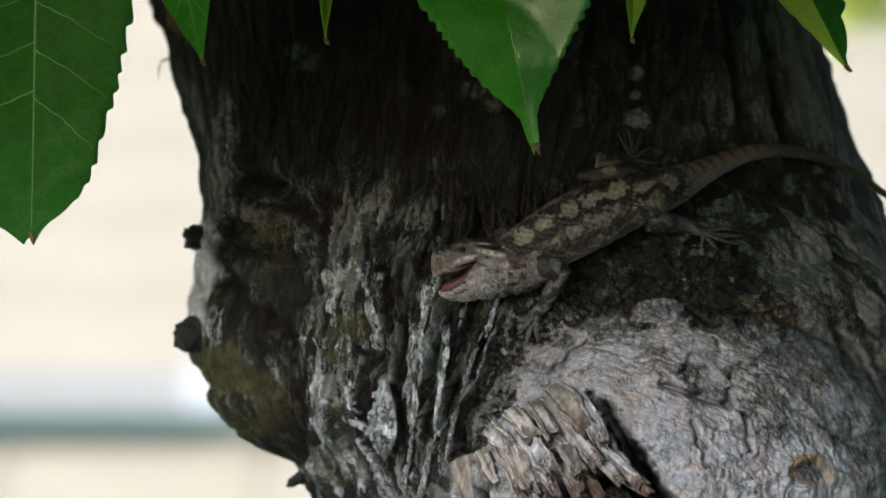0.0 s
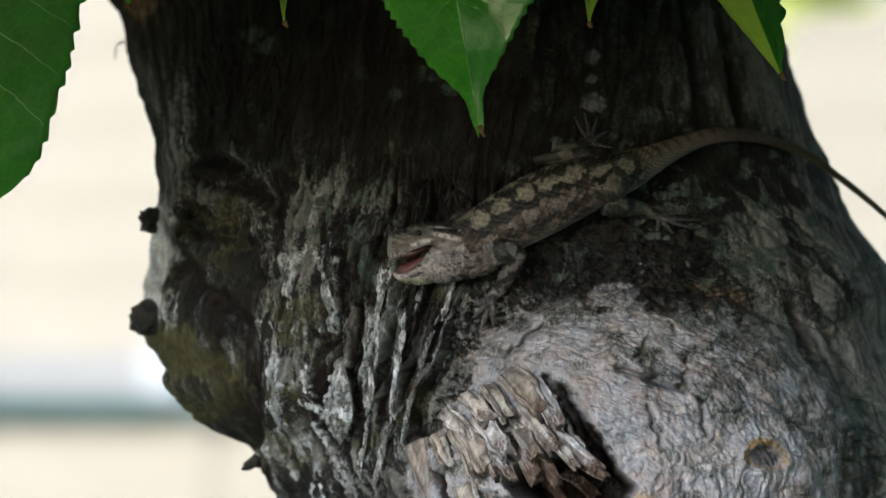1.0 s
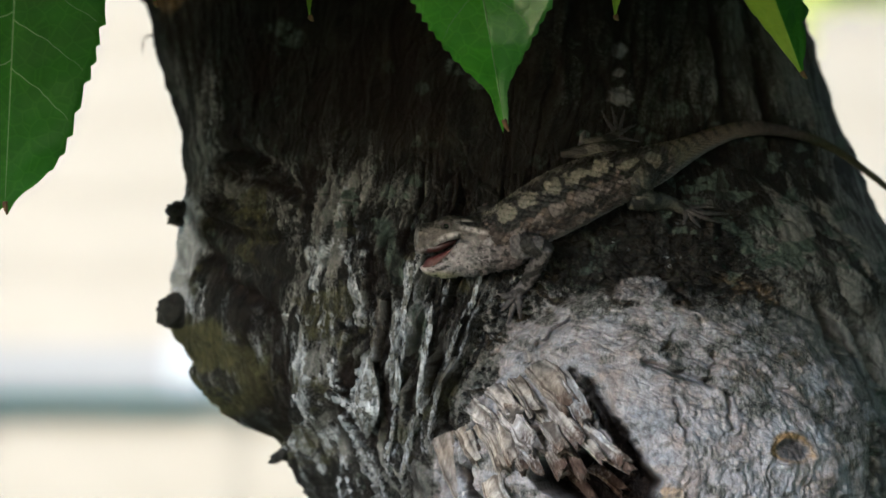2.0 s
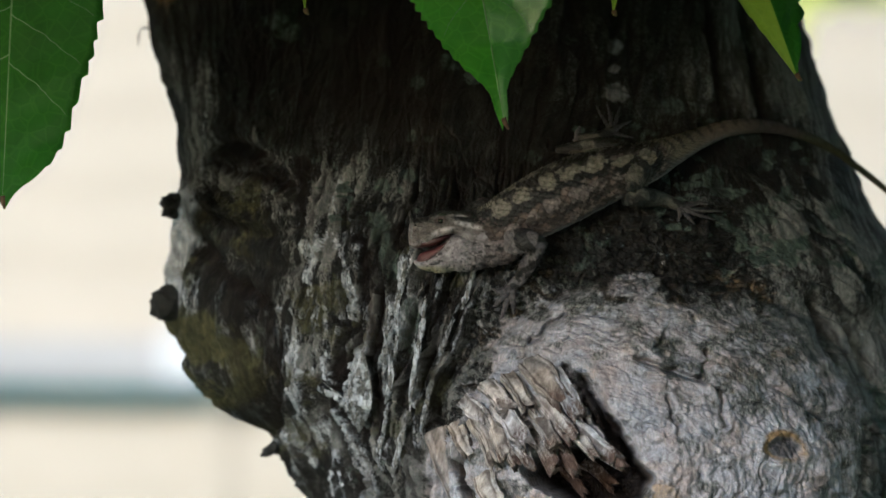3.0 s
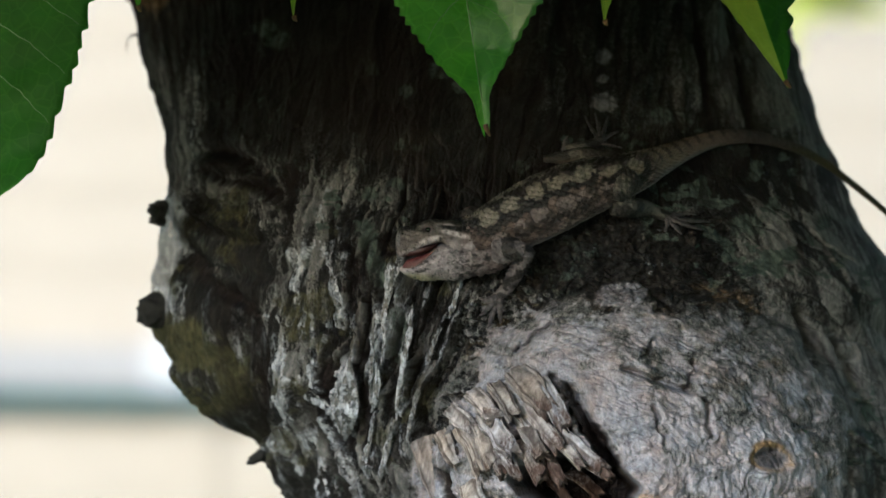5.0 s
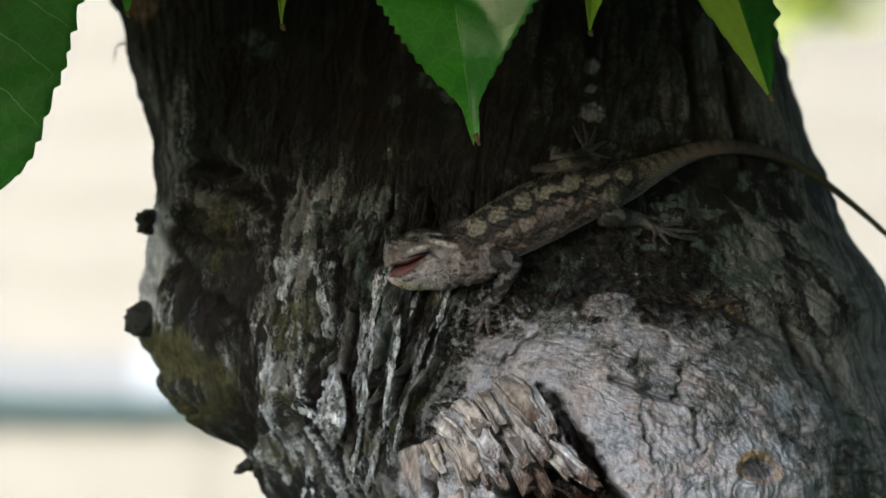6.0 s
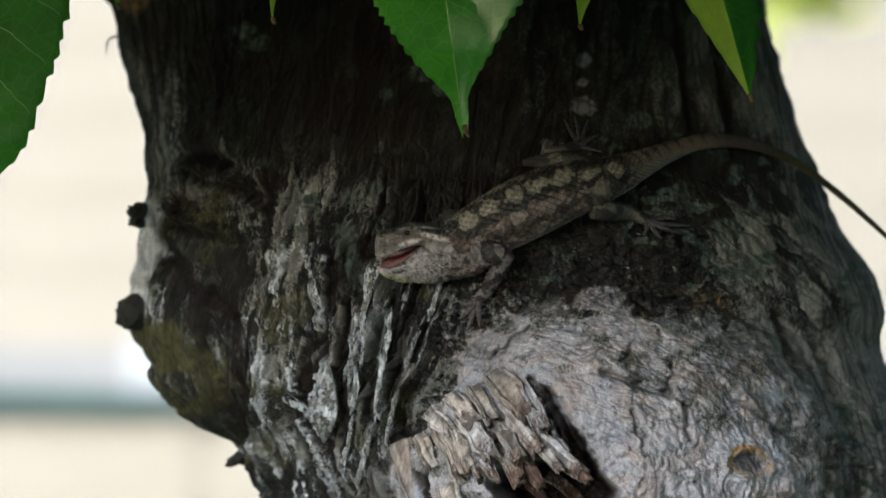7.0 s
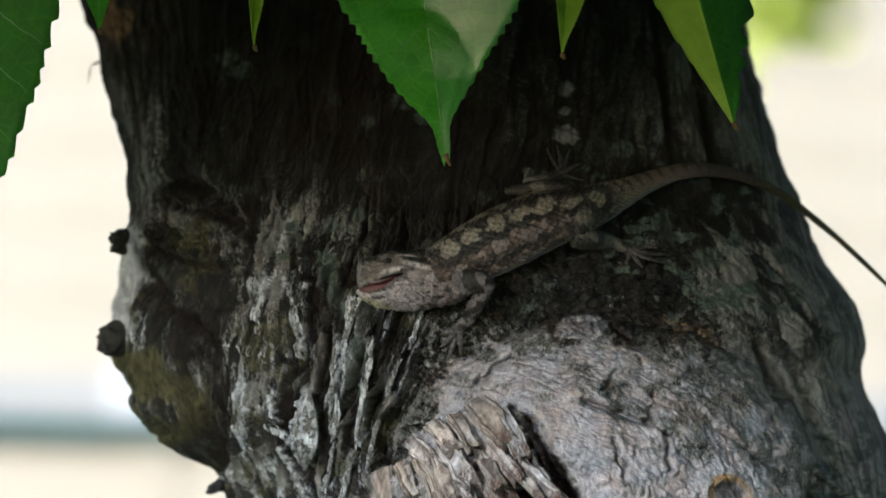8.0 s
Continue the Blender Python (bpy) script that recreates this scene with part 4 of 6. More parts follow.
def bark_depth(x, y):
    """How far back the bark lies at a step of the trunk's face."""
    p = at(x, y, 0.0)
    d = (FV[..., 0] - p.x) ** 2 + (FV[..., 2] - p.z) ** 2
    near = np.argpartition(d.ravel(), 6)[:6]
    return float(FV[..., 1].ravel()[near].min())


def on_bark(x, y, lift=0.0):
    return at(x, y, bark_depth(x, y) - lift)


def dead_stub(x, y, d, length, radius, dx, dy, seed):
    """A snapped twig stub with a ragged end."""
    p0, p1 = at(x, y, d), at(x + dx * length, y + dy * length, d - 0.004)
    V = tube([p0, p0.lerp(p1, 0.5), p1], [radius * STEP * 1.25, radius * STEP, radius * STEP * 0.8], 16, 0.34, seed, rings=10)
    rng = np.random.RandomState(seed)
    V[-1] += (np.array(p1) - np.array(p0))[None] * (rng.rand(16, 1) - 0.5) * 0.5
    return part("dead_stub", sheet("dead_stub", V, True, True), M_STUB, tree, "dark snapped twig stub")


dead_stub(266, 562, 0.105, 28, 27, -1.0, 0.12, 5)
dead_stub(272, 384, 0.105, 20, 13, -1.0, -0.05, 8)
dead_stub(270, 400, 0.105, 16, 10, -1.0, 0.15, 9)
dead_stub(455, 815, 0.10, 22, 10, -0.9, 0.5, 12)


def splinter(x0, y0, x1, y1, width, thick, lift, stain, seed):
    """A strip of torn wood: rough along its grain, its lower end split into points."""
    rng = np.random.RandomState(seed)
    thick, width = thick * 1.05, width * 0.86
    n, m = 46, 34
    p0, p1 = np.array(on_bark(x0, y0, -0.001)), np.array(at(x1, y1, bark_depth(x0, y0) - lift - 0.003 - 0.006 * rng.rand()))
    along = (p1 - p0) / np.linalg.norm(p1 - p0)
    out = np.array([0.15, -1.0, 0.1])
    side = np.cross(along, out)
    side /= np.linalg.norm(side)
    out = np.cross(side, along)
    tw = rng.uniform(-0.4, 0.4)
    side, out = side * math.cos(tw) + out * math.sin(tw), out * math.cos(tw) - side * math.sin(tw)
    a = np.linspace(0, 2 * np.pi, m, endpoint=False)
    prof_s = np.sign(np.cos(a)) * np.abs(np.cos(a)) ** 0.48
    prof_o = np.sign(np.sin(a)) * np.abs(np.sin(a)) ** 0.5
    t = np.linspace(0, 1, n)
    w = width * STEP / 2 * (0.85 + 0.5 * fbm(t * 4, t * 0 + seed, seed, 2)) * (1 - rng.uniform(0.0, 0.35) * t ** 2)
    bend = width * STEP * 0.2 * (fbm(t * 2.5, t * 0 + seed, seed + 9, 2) - 0.5)
    V = p0 + (p1 - p0) * t[:, None] + side * bend[:, None] + out * (thick * STEP * 0.35 * np.sin(np.pi * t))[:, None]
    V = V[:, None] + side * (w[:, None] * prof_s[None])[..., None] + out * (thick * STEP / 2 * prof_o)[None, :, None]
    T, A = t[:, None] + 0 * a[None], a[None] + 0 * t[:, None]
    block = terrace(fbm(A * 2.2 + 0.3 * fbm(T * 4, A, seed, 2), T * 1.7 + seed, seed + 3, 3), 6) - 0.5
    grain = 0.65 * block + 0.6 * (ridged(A * 4.4 + 0.5 * T, T * 1.3 + seed, seed + 5, 3) - 0.4)
    V = V + out * (grain * thick * STEP * 0.75)[..., None] + side * (grain * width * STEP * 0.07)[..., None]
    rag = (fbm(a * 2.6, a * 0 + seed, seed + 7, 2) - 0.62 + 0.5 * (np.repeat(rng.rand(m // 2), 2) - 0.6)) * width * STEP * 1.5
    V += along * rag[None, :, None] * (smooth(0.55, 1.0, t) ** 1.5)[:, None, None]
    stain = stain + 0.3 * (rng.rand() - 0.4)
    brown = np.clip(stain + 0.75 * smooth(0.45, 1.0, T) * (0.4 + 0.9 * fbm(A * 2, T * 4, seed + 8, 3)) - 0.15 - 0.5 * block, 0, 1)
    return part("wood_splinter", sheet("wood_splinter", V, True, True, {"brown": brown, "grain": fbm(A * 7, T * 1.6 + seed, seed + 11, 3)}, smooth_shade=True), M_SPLINT, tree, "torn strip of weathered wood")


# from root to tip on the face, width, thickness, lift, stain
SPLINTERS_UPPER = [
    (848, 738, 903, 812, 42, 22, 0.014, 0.0),
    (880, 685, 965, 812, 50, 24, 0.013, 0.05),
    (905, 700, 980, 795, 38, 20, 0.016, 0.0),
    (905, 662, 966, 738, 52, 26, 0.013, 0.1),
    (938, 668, 988, 760, 32, 20, 0.012, 0.1),
    (968, 766, 1062, 836, 36, 16, 0.012, 0.35),
    (980, 782, 1023, 832, 24, 14, 0.014, 0.15),
    (912, 785, 950, 852, 30, 16, 0.01, 0.6),
    (940, 795, 988, 858, 28, 14, 0.01, 0.6),
    (872, 795, 905, 846, 26, 14, 0.01, 0.4),
    (738, 783, 792, 935, 46, 14, 0.01, -0.35),
    (772, 772, 800, 828, 36, 14, 0.008, -0.2),
]
SPLINTERS_LOWER = [
    (812, 765, 846, 850, 42, 16, 0.009, -0.1),
    (834, 752, 864, 832, 32, 16, 0.01, 0.0),
    (788, 728, 830, 768, 34, 14, 0.006, -0.1),
    (826, 702, 868, 748, 36, 16, 0.008, 0.0),
    (864, 688, 902, 748, 32, 18, 0.01, 0.0),
    (855, 800, 882, 848, 26, 14, 0.01, 0.1),
    (1000, 835, 1058, 882, 26, 10, 0.004, 0.9),
    (960, 840, 1006, 895, 26, 10, 0.004, 0.9),
    (915, 748, 950, 812, 30, 18, 0.016, 0.1),
    (1000, 790, 1075, 848, 22, 10, 0.01, 0.5),
    (822, 860, 850, 925, 40, 12, 0.006, -0.3),
]
for i, (x0, y0, x1, y1, w, th, lift, stain) in enumerate(SPLINTERS_UPPER + SPLINTERS_LOWER):
    splinter(x0, y0, x1, y1, w, th, lift, stain, 30 + i)


def bark_strip(knots, w, shine, seed, name="bark_ridge", label="ridge of bark, its silver glints painted pale", thick=0.6, edges=None):
    """A stretched ridge or flap of pale bark lying on the trunk: its middle line as (down, right) knots, half width w
    in steps; shine: glints painted as pale colour.
    """
    n, m = 150, 30
    ys = np.linspace(knots[0][0], knots[-1][0], n)
    s = np.linspace(0, 1, n)
    cx = curve_at(knots, ys) + 7 * (fbm(ys / 34, ys * 0 + seed, 150 + seed, 3) - 0.5)
    wide = 0.78 * w * (0.40 + 1.05 * fbm(ys / 20, ys * 0 + 3.7 * seed, 155 + seed, 2)) * np.sin(np.pi * np.clip(s, 0.004, 0.996)) ** 0.45
    if edges:
        left, right = curve_at(edges[0], ys), curve_at(edges[1], ys)
        cx, wide = (left + right) / 2, np.maximum((right - left) / 2, 0.6)
    k = np.linspace(0, n - 1, 22).astype(int)
    dep = np.array([bark_depth(cx[i], ys[i]) for i in k])
    dep[1:-1] = 0.25 * dep[:-2] + 0.5 * dep[1:-1] + 0.25 * dep[2:]
    depth = np.interp(np.arange(n), k, dep)
    a = np.linspace(0, 2 * np.pi, m, endpoint=False)
    X = cx[:, None] + wide[:, None] * np.sign(np.cos(a)) * np.abs(np.cos(a)) ** 0.8
    Y = ys[:, None] + 0 * a[None]
    rough = terrace(fbm(X / 6, Y / 15, 165 + seed, 3), 6) - 0.5 + 0.6 * (ridged(X / 5, Y / 40, 168 + seed, 2) - 0.5)
    rise = np.minimum(wide, 9.0)[:, None] * thick * 0.6
    D = depth[:, None] - STEP * (rise * np.sin(a)[None] + rise * 0.5 * rough * (np.sin(a) > -0.2) + 1.0)
    X = X + 2.2 * (fbm(X / 4, Y / 9, 170 + seed, 2) - 0.5)
    kk = STEP * (2.4 + D) / 2.4
    V = np.stack([(X - 784) * kk, D, 1.5 + (441 - Y) * kk], -1)
    thread = smooth(0.36, 0.56, 0.6 * fbm(X / 3.0, Y / 18, 160 + seed, 3) + 0.4 * fbm(X / 8, Y / 10, 190 + seed, 2))
    pale = np.clip(shine * (0.08 + 0.84 * thread) * (0.55 + 0.45 * np.sin(np.pi * s) ** 0.5)[:, None] - 0.35 * (rough < -0.2), 0, 1)
    return part(name, sheet(name, V, True, True, {"pale": pale, "grey": np.clip(0.8 - pale, 0, 0.7)}), M_BARK, tree, label)


for i, (knots, w, shine) in enumerate((
        (((474, 682), (520, 675), (568, 664)), 7.5, 1.0), (((552, 670), (610, 668), (655, 663)), 6, 1.0), (((635, 656), (690, 656), (738, 648)), 8, 0.95), (((560, 648), (640, 647), (700, 643)), 7, 0.6),
        (((735, 650), (785, 646), (850, 634)), 5.5, 0.75), (((545, 715), (600, 711), (650, 703), (700, 696), (752, 690)), 7, 1.0), (((745, 683), (800, 677), (860, 664)), 7, 0.7),
        (((490, 805), (530, 794), (570, 781)), 6.5, 1.0), (((585, 768), (620, 753), (668, 740)), 4.5, 0.6), (((690, 733), (735, 721), (790, 711)), 6, 0.65))):
    bark_strip(knots, w, shine, 3 + i)
bark_strip(((645, 604), (715, 602), (789, 601)), 20, 0.95, 21, "bark_flap", "pale pointed flap of lifted bark", 0.5,
           (((645, 603), (690, 590), (715, 581), (745, 587), (770, 595), (789, 600)), ((645, 609), (690, 621), (735, 624), (765, 616), (789, 602))))
bark_strip(((700, 536), (712, 552), (730, 574), (752, 586), (780, 597)), 5, 0.7, 22, "bark_flap", "pale fold of bark curling under the flap", 0.5)


def fibre(points, radius, mat, name, parent, label=""):
    return part(name, sheet(name, tube(points, [radius, radius * 0.4], 6, 0.2, 3), True, True), mat, parent, label)


# loose bark fibre and a spider thread at the edge
fibre([at(226, 74, 0.20), at(207, 80, 0.195), at(203, 110, 0.195)], 0.0006, M_FIBRE, "bark_fibre", tree, "loose pale bark fibre")
fibre([at(1400, 120, 0.19), at(1408, 160, 0.18), at(1404, 178, 0.18)], 0.0005, M_STUB, "bark_fibre", tree)

# ---- limbs, twigs and the shading crown ----
def limb(points, radii, name="limb", seed=0, sides=20, mat=None):
    me = sheet(name, tube(points, radii, sides, 0.12, seed), True, True)
    return part(name, me, mat or M_STUB_BARK, tree)


M_STUB_BARK = simple_mat("limb_bark", (0.035, 0.027, 0.022), (0.11, 0.09, 0.075), 60, 0.85, (1, 1, 0.3), 0.003)
limb([(0.0, 0.33, 1.70), (-0.10, 0.26, 1.95), (-0.45, 0.0, 2.5), (-1.1, -0.25, 3.1)], [0.14, 0.12, 0.085, 0.04], "limb", 1)
limb([(0.05, 0.33, 1.72), (0.16, 0.32, 2.0), (0.5, 0.3, 2.6), (0.9, 0.6, 3.4)], [0.13, 0.115, 0.08, 0.035], "limb", 2)
limb([(0.02, 0.33, 1.74), (0.08, 0.15, 2.05), (0.1, -0.5, 2.5), (0.2, -1.0, 3.1)], [0.10, 0.085, 0.06, 0.03], "limb", 3)
limb([(0.0, 0.36, 1.73), (-0.05, 0.5, 2.1), (-0.2, 0.9, 2.7), (-0.2, 1.3, 3.2)], [0.10, 0.09, 0.06, 0.03], "limb", 4)
TWIG = [(-0.02, 0.26, 1.83), (-0.10, -0.09, 1.765), (-0.24, -0.14, 1.735), (-0.34, -0.16, 1.70)]
limb(TWIG, [0.012, 0.006, 0.004, 0.003], "twig", 5, 10)
TWIG2 = [(0.0, 0.26, 1.83), (0.02, -0.11, 1.75), (0.10, -0.13, 1.73), (0.20, -0.13, 1.71)]
limb(TWIG2, [0.012, 0.006, 0.004, 0.003], "twig", 6, 10)


def crown():
    """Leaves of the crown above, each a bent blade of four faces."""
    rng = np.random.RandomState(4)
    # clumps of leaves round the limbs' ends, of uneven size and reach
    m = 96
    v = rng.normal(size=(m, 3))
    v /= np.linalg.norm(v, axis=1)[:, None]
    mid = np.array([0.0, 0.2, 2.6]) + v * (rng.rand(m) ** 0.4 * (0.75 + 0.5 * rng.rand(m)))[:, None] * np.array([1.9, 1.8, 1.3])
    size, each = 0.15 + 0.17 * rng.rand(m), 300
    c = (mid[:, None] + rng.normal(size=(m, each, 3)) * size[:, None, None] * np.array([1.15, 1.15, 0.8])).reshape(-1, 3)
    c = c[c[:, 2] > 1.82 + 0.10 * np.clip(c[:, 1], 0, 9)]
    # a low skirt of leaves under the crown, added out of view to shade the upper trunk
    r2, a2 = 0.30 + 1.25 * rng.rand(12500) ** 0.6, rng.rand(12500) * 2 * np.pi
    low = np.stack([r2 * np.cos(a2), 0.15 + r2 * np.sin(a2), 1.83 + 0.25 * rng.rand(12500)], -1)
    c = np.concatenate([c, low[low[:, 1] < 0.7 + 0.4 * rng.rand(12500)]])
    n = len(c)
    ax = rng.normal(size=(n, 3)) + np.array([0, 0, -0.8])
    ax /= np.linalg.norm(ax, axis=1)[:, None]
    sd = np.cross(ax, rng.normal(size=(n, 3)))
    sd /= np.linalg.norm(sd, axis=1)[:, None]
    nm = np.cross(ax, sd)
    L = (0.08 + 0.04 * rng.rand(n))[:, None]
    rows = [c, c + ax * L * 0.35 + sd * L * 0.36 + nm * L * 0.1, c + ax * L * 0.4, c + ax * L * 0.35 - sd * L * 0.36 + nm * L * 0.1, c + ax * L]
    co = np.stack(rows, 1).reshape(-1, 3)
    f = np.array([[0, 1, 2], [0, 2, 3], [1, 4, 2], [2, 4, 3]])
    faces = (np.arange(n)[:, None, None] * 5 + f[None]).reshape(-1, 3)
    me = bpy.data.meshes.new("crown")
    me.from_pydata(co.tolist(), [], faces.tolist())
    ob = part("crown", me, M_LEAF, tree, "thick green crown of leaves")
    tagged(ob, kind="stuff")


crown()


# ---- the hanging leaves ----
def leaf(tip, base, half, mat, seed, fold=20.0, turn=0.0, teeth=30, profile=(), curl=0.0, twig=None, label="", vein=True, dry=True, tooth=0.035, mats=None, smooth_side=1.0, pleat=None, side_vein=0.0004, lop=(0.0, 0.0), wave=0.16):
    """A serrated leaf from base (up, at its stalk) to tip (down); half: half width in metres; fold: degrees by which each half lifts from
    the midrib; turn: degrees about its own axis. Blade, midrib, side veins, stalk and dry tip are its parts."""
    rng = np.random.RandomState(seed)
    tip, base = Vector(tip), Vector(base)
    L = (tip - base).length
    z = (base - tip).normalized()
    x = Vector((1, 0, 0))
    x = (x - z * x.dot(z)).normalized()
    y = z.cross(x)
    rot = Matrix((x, y, z)).transposed().to_4x4()
    M = Matrix.Translation(tip) @ rot @ Matrix.Rotation(radians(turn), 4, "Z")
    n, m = teeth * 8 + 1, 12
    t = np.linspace(0, 1, n)                       # 0 at tip, 1 at base
    w = half * np.clip(curve_at(profile, t), 0, None)
    w[-1] = 0.001
    ph = t * teeth + 0.25 * np.sin(t * 23 + seed)
    saw = ph - np.floor(ph)
    amp = tooth * half * (0.6 + 0.8 * vnoise(np.floor(ph) * 0.77, ph * 0 + seed, seed)) * np.clip(t * 9, 0, 1) * np.clip((1 - t) * 9, 0, 1)
    amp = amp * np.clip(w / half * 1.8, 0.12, 1)
    us = np.linspace(-1, 1, 2 * m + 1)
    edge_w = w[:, None] * np.abs(us)[None] + amp[:, None] * np.sin(np.pi * np.clip(saw * 1.1, 0, 1) ** 0.34)[:, None] * np.abs(us)[None] ** 8 * np.where(us < 0, smooth_side, 1.0)[None]
    skew = lop[0] * smooth(0.45, 0.1, t)[:, None] + lop[1]
    edge_w = edge_w * (1 - np.sign(us)[None] * skew)
    f = radians(fold)
    px = np.sign(us)[None] * edge_w * math.cos(f)
    ribs = np.cos((t[:, None] * 7.5 - np.abs(us)[None] * 0.9) * 2 * np.pi)
    py = -edge_w * math.sin(f) + 0.013 * (wave / 0.16) * half * ribs * np.abs(us)[None] * (1 - np.abs(us)[None]) * 4
    if pleat:
        # the right half lies flat inside a side vein and lifts outside it; the midrib bows with it
        t0, t1, inner_, outer_ = pleat
        s0 = np.clip((t1 - t) / (t1 - t0), 0, 1)[:, None]
        au = np.abs(us)[None]
        flat_, rise_ = edge_w / np.maximum(au, 1e-6), math.sin(radians(outer_)) - math.sin(radians(inner_))
        flat_[:, m] = w
        right_ = flat_ * (au * math.sin(radians(outer_)) + np.clip(s0 - au, 0, 1) * rise_)
        py = np.where(us[None] >= 0, -right_, py - w[:, None] * s0 * rise_ * (1 - au))
    py = py + half * wave * (fbm(us[None] * 2 + 7 + 0 * t[:, None], t[:, None] * 6, seed, 3) - 0.5) * np.abs(us)[None]
    py = py + curl * L * (t[:, None] - 0.5) ** 2
    pz = (t * L)[:, None] + 0.15 * edge_w * np.clip(t, 0, 1)[:, None] - 0.02 * L * np.abs(us)[None] ** 2
    py = py * smooth(0.0, 0.22, t)[:, None]
    V = np.stack([px, py + 0 * pz, pz + 0 * px], -1)
    me = sheet("leaf", V)
    ob = part("leaf", me, mat, tree, label)
    ob.matrix_parent_inverse = tree.matrix_basis.inverted()
    ob.matrix_basis = M
    if mats:
        me.materials.append(mats)
        side = np.tile((us[:-1] >= 0).astype(np.int32), n - 1)
        me.polygons.foreach_set("material_index", side)
    so = ob.modifiers.new("thickness", "SOLIDIFY")
    so.thickness, so.offset = 0.00035, 0.0

    def sub(name, me2, mt, lb=""):
        o = new(name, me2)
        me2.materials.append(mt)
        o.parent = ob
        return tagged(o, lb)
    mid = V[:, m].copy()
    if vein:
        pts = [tuple(p) for p in mid[:: max(1, n // 14)]]
        sub("midrib", sheet("midrib", tube(pts, [0.0002, 0.0005, 0.0009], 6), True, True), M_VEIN, "pale yellow-green midrib")
        for k in range(2, 7):
            for sgn in (-1, 1):
                j = int(n * (0.13 + 0.125 * k - (0.02 if sgn > 0 else 0)))
                line = []
                for q in range(12):
                    r = q / 12
                    jj = max(0, int(j - r * n * 0.115))
                    c = m + int(round(sgn * r * m))
                    line.append(tuple(V[jj, c] + np.array([0, -0.00035, 0])))
                sub("side_vein", sheet("side_vein", tube(line, [side_vein, side_vein * 0.3], 5, rings=14), True, True), M_VEIN)
    if dry:
        pts = [(0, -0.0002, L * 0.016), (0.0003, -0.0002, L * 0.002), (0.0013, -0.0004, -L * 0.018)]
        sub("dry_tip", sheet("dry_tip", tube(pts, [0.0010, 0.0010, 0.0005], 8, 0.3, 2), True, True), M_DRY, "brown withered leaf tip")
    if twig:
        inv = M.inverted()
        q = inv @ Vector(twig)
        b0 = Vector(mid[-1])
        pts = [tuple(b0), tuple(b0.lerp(q, 0.5) + Vector((0, 0.004, -0.004))), tuple(q)]
        sub("leaf_stalk", sheet("leaf_stalk", tube(pts, [0.0011, 0.0014], 8), True, True), M_VEIN, "green leaf stalk")
    return ob, M, L


# half width of a blade, from its tip (0) to its stalk (1)
BROAD = [(0, 0.05), (0.043, 0.22), (0.08, 0.49), (0.11, 0.73), (0.167, 0.95), (0.23, 0.93), (0.30, 0.86), (0.5, 0.905), (0.68, 1.0), (0.85, 0.75), (0.95, 0.4), (1, 0.0)]
DRIP = [(0, 0.02), (0.05, 0.045), (0.12, 0.08), (0.15, 0.135), (0.18, 0.20), (0.24, 0.32), (0.317, 0.47), (0.41, 0.635), (0.53, 0.85), (0.66, 1.0), (0.82, 0.86), (0.94, 0.4), (1, 0.0)]
POINTED = [(0, 0.0), (0.08, 0.12), (0.2, 0.36), (0.4, 0.75), (0.6, 1.0), (0.8, 0.9), (0.94, 0.45), (1, 0.0)]
LEAVES = {}
LEAVES["big"] = leaf(at(-34, 378, -0.05), at(-8, -310, -0.07), 0.0430, M_LEAF_DARK, 3, 8, -8, 18, BROAD, twig=TWIG[3], label="broad dark green serrated leaf with pale veins", tooth=0.056, side_vein=0.0003, lop=(0.45, 0.0))
LEAVES["middle"] = leaf(at(850, 232, -0.072), at(735, -405, -0.072), 0.0575, M_LEAF, 5, 14, 0, 34, DRIP, twig=TWIG2[1], label="bright green serrated leaf with a long drip tip", tooth=0.038, pleat=(0.22, 0.42, -5, 13), side_vein=0.00018, lop=(0.22, -0.14), wave=0.05, mats=M_LEAF_GLOSS)
LEAVES["corner"] = leaf(at(228, 14, -0.05), at(206, -330, -0.08), 0.0155, M_LEAF, 7, 18, -10, 30, POINTED, twig=TWIG[2], label="green pointed leaf hanging by the trunk")
LEAVES["thin"] = leaf(at(503, 42, -0.05), at(478, -300, -0.08), 0.016, M_LEAF_YOUNG, 9, 70, 12, 30, POINTED, twig=TWIG[1], label="narrow yellow-green leaf seen edge on", vein=False)
LEAVES["small"] = leaf(at(1044, 42, -0.05), at(1052, -260, -0.08), 0.013, M_LEAF_YOUNG, 11, 50, 14, 30, POINTED, twig=TWIG2[2], label="small folded yellow-green leaf", vein=False)
# one leaf in two leaf colours: its backlit half and its dark half are painted
LEAVES["folded"] = leaf(at(1384, 136, -0.05), at(1210, -300, -0.08), 0.028, M_LEAF_YOUNG, 13, -42, 0, 11, POINTED, twig=TWIG2[3], label="folded leaf, backlit half coloured yellow-green, the other dark", vein=False, mats=M_LEAF_DARK, tooth=0.22, smooth_side=0.15)


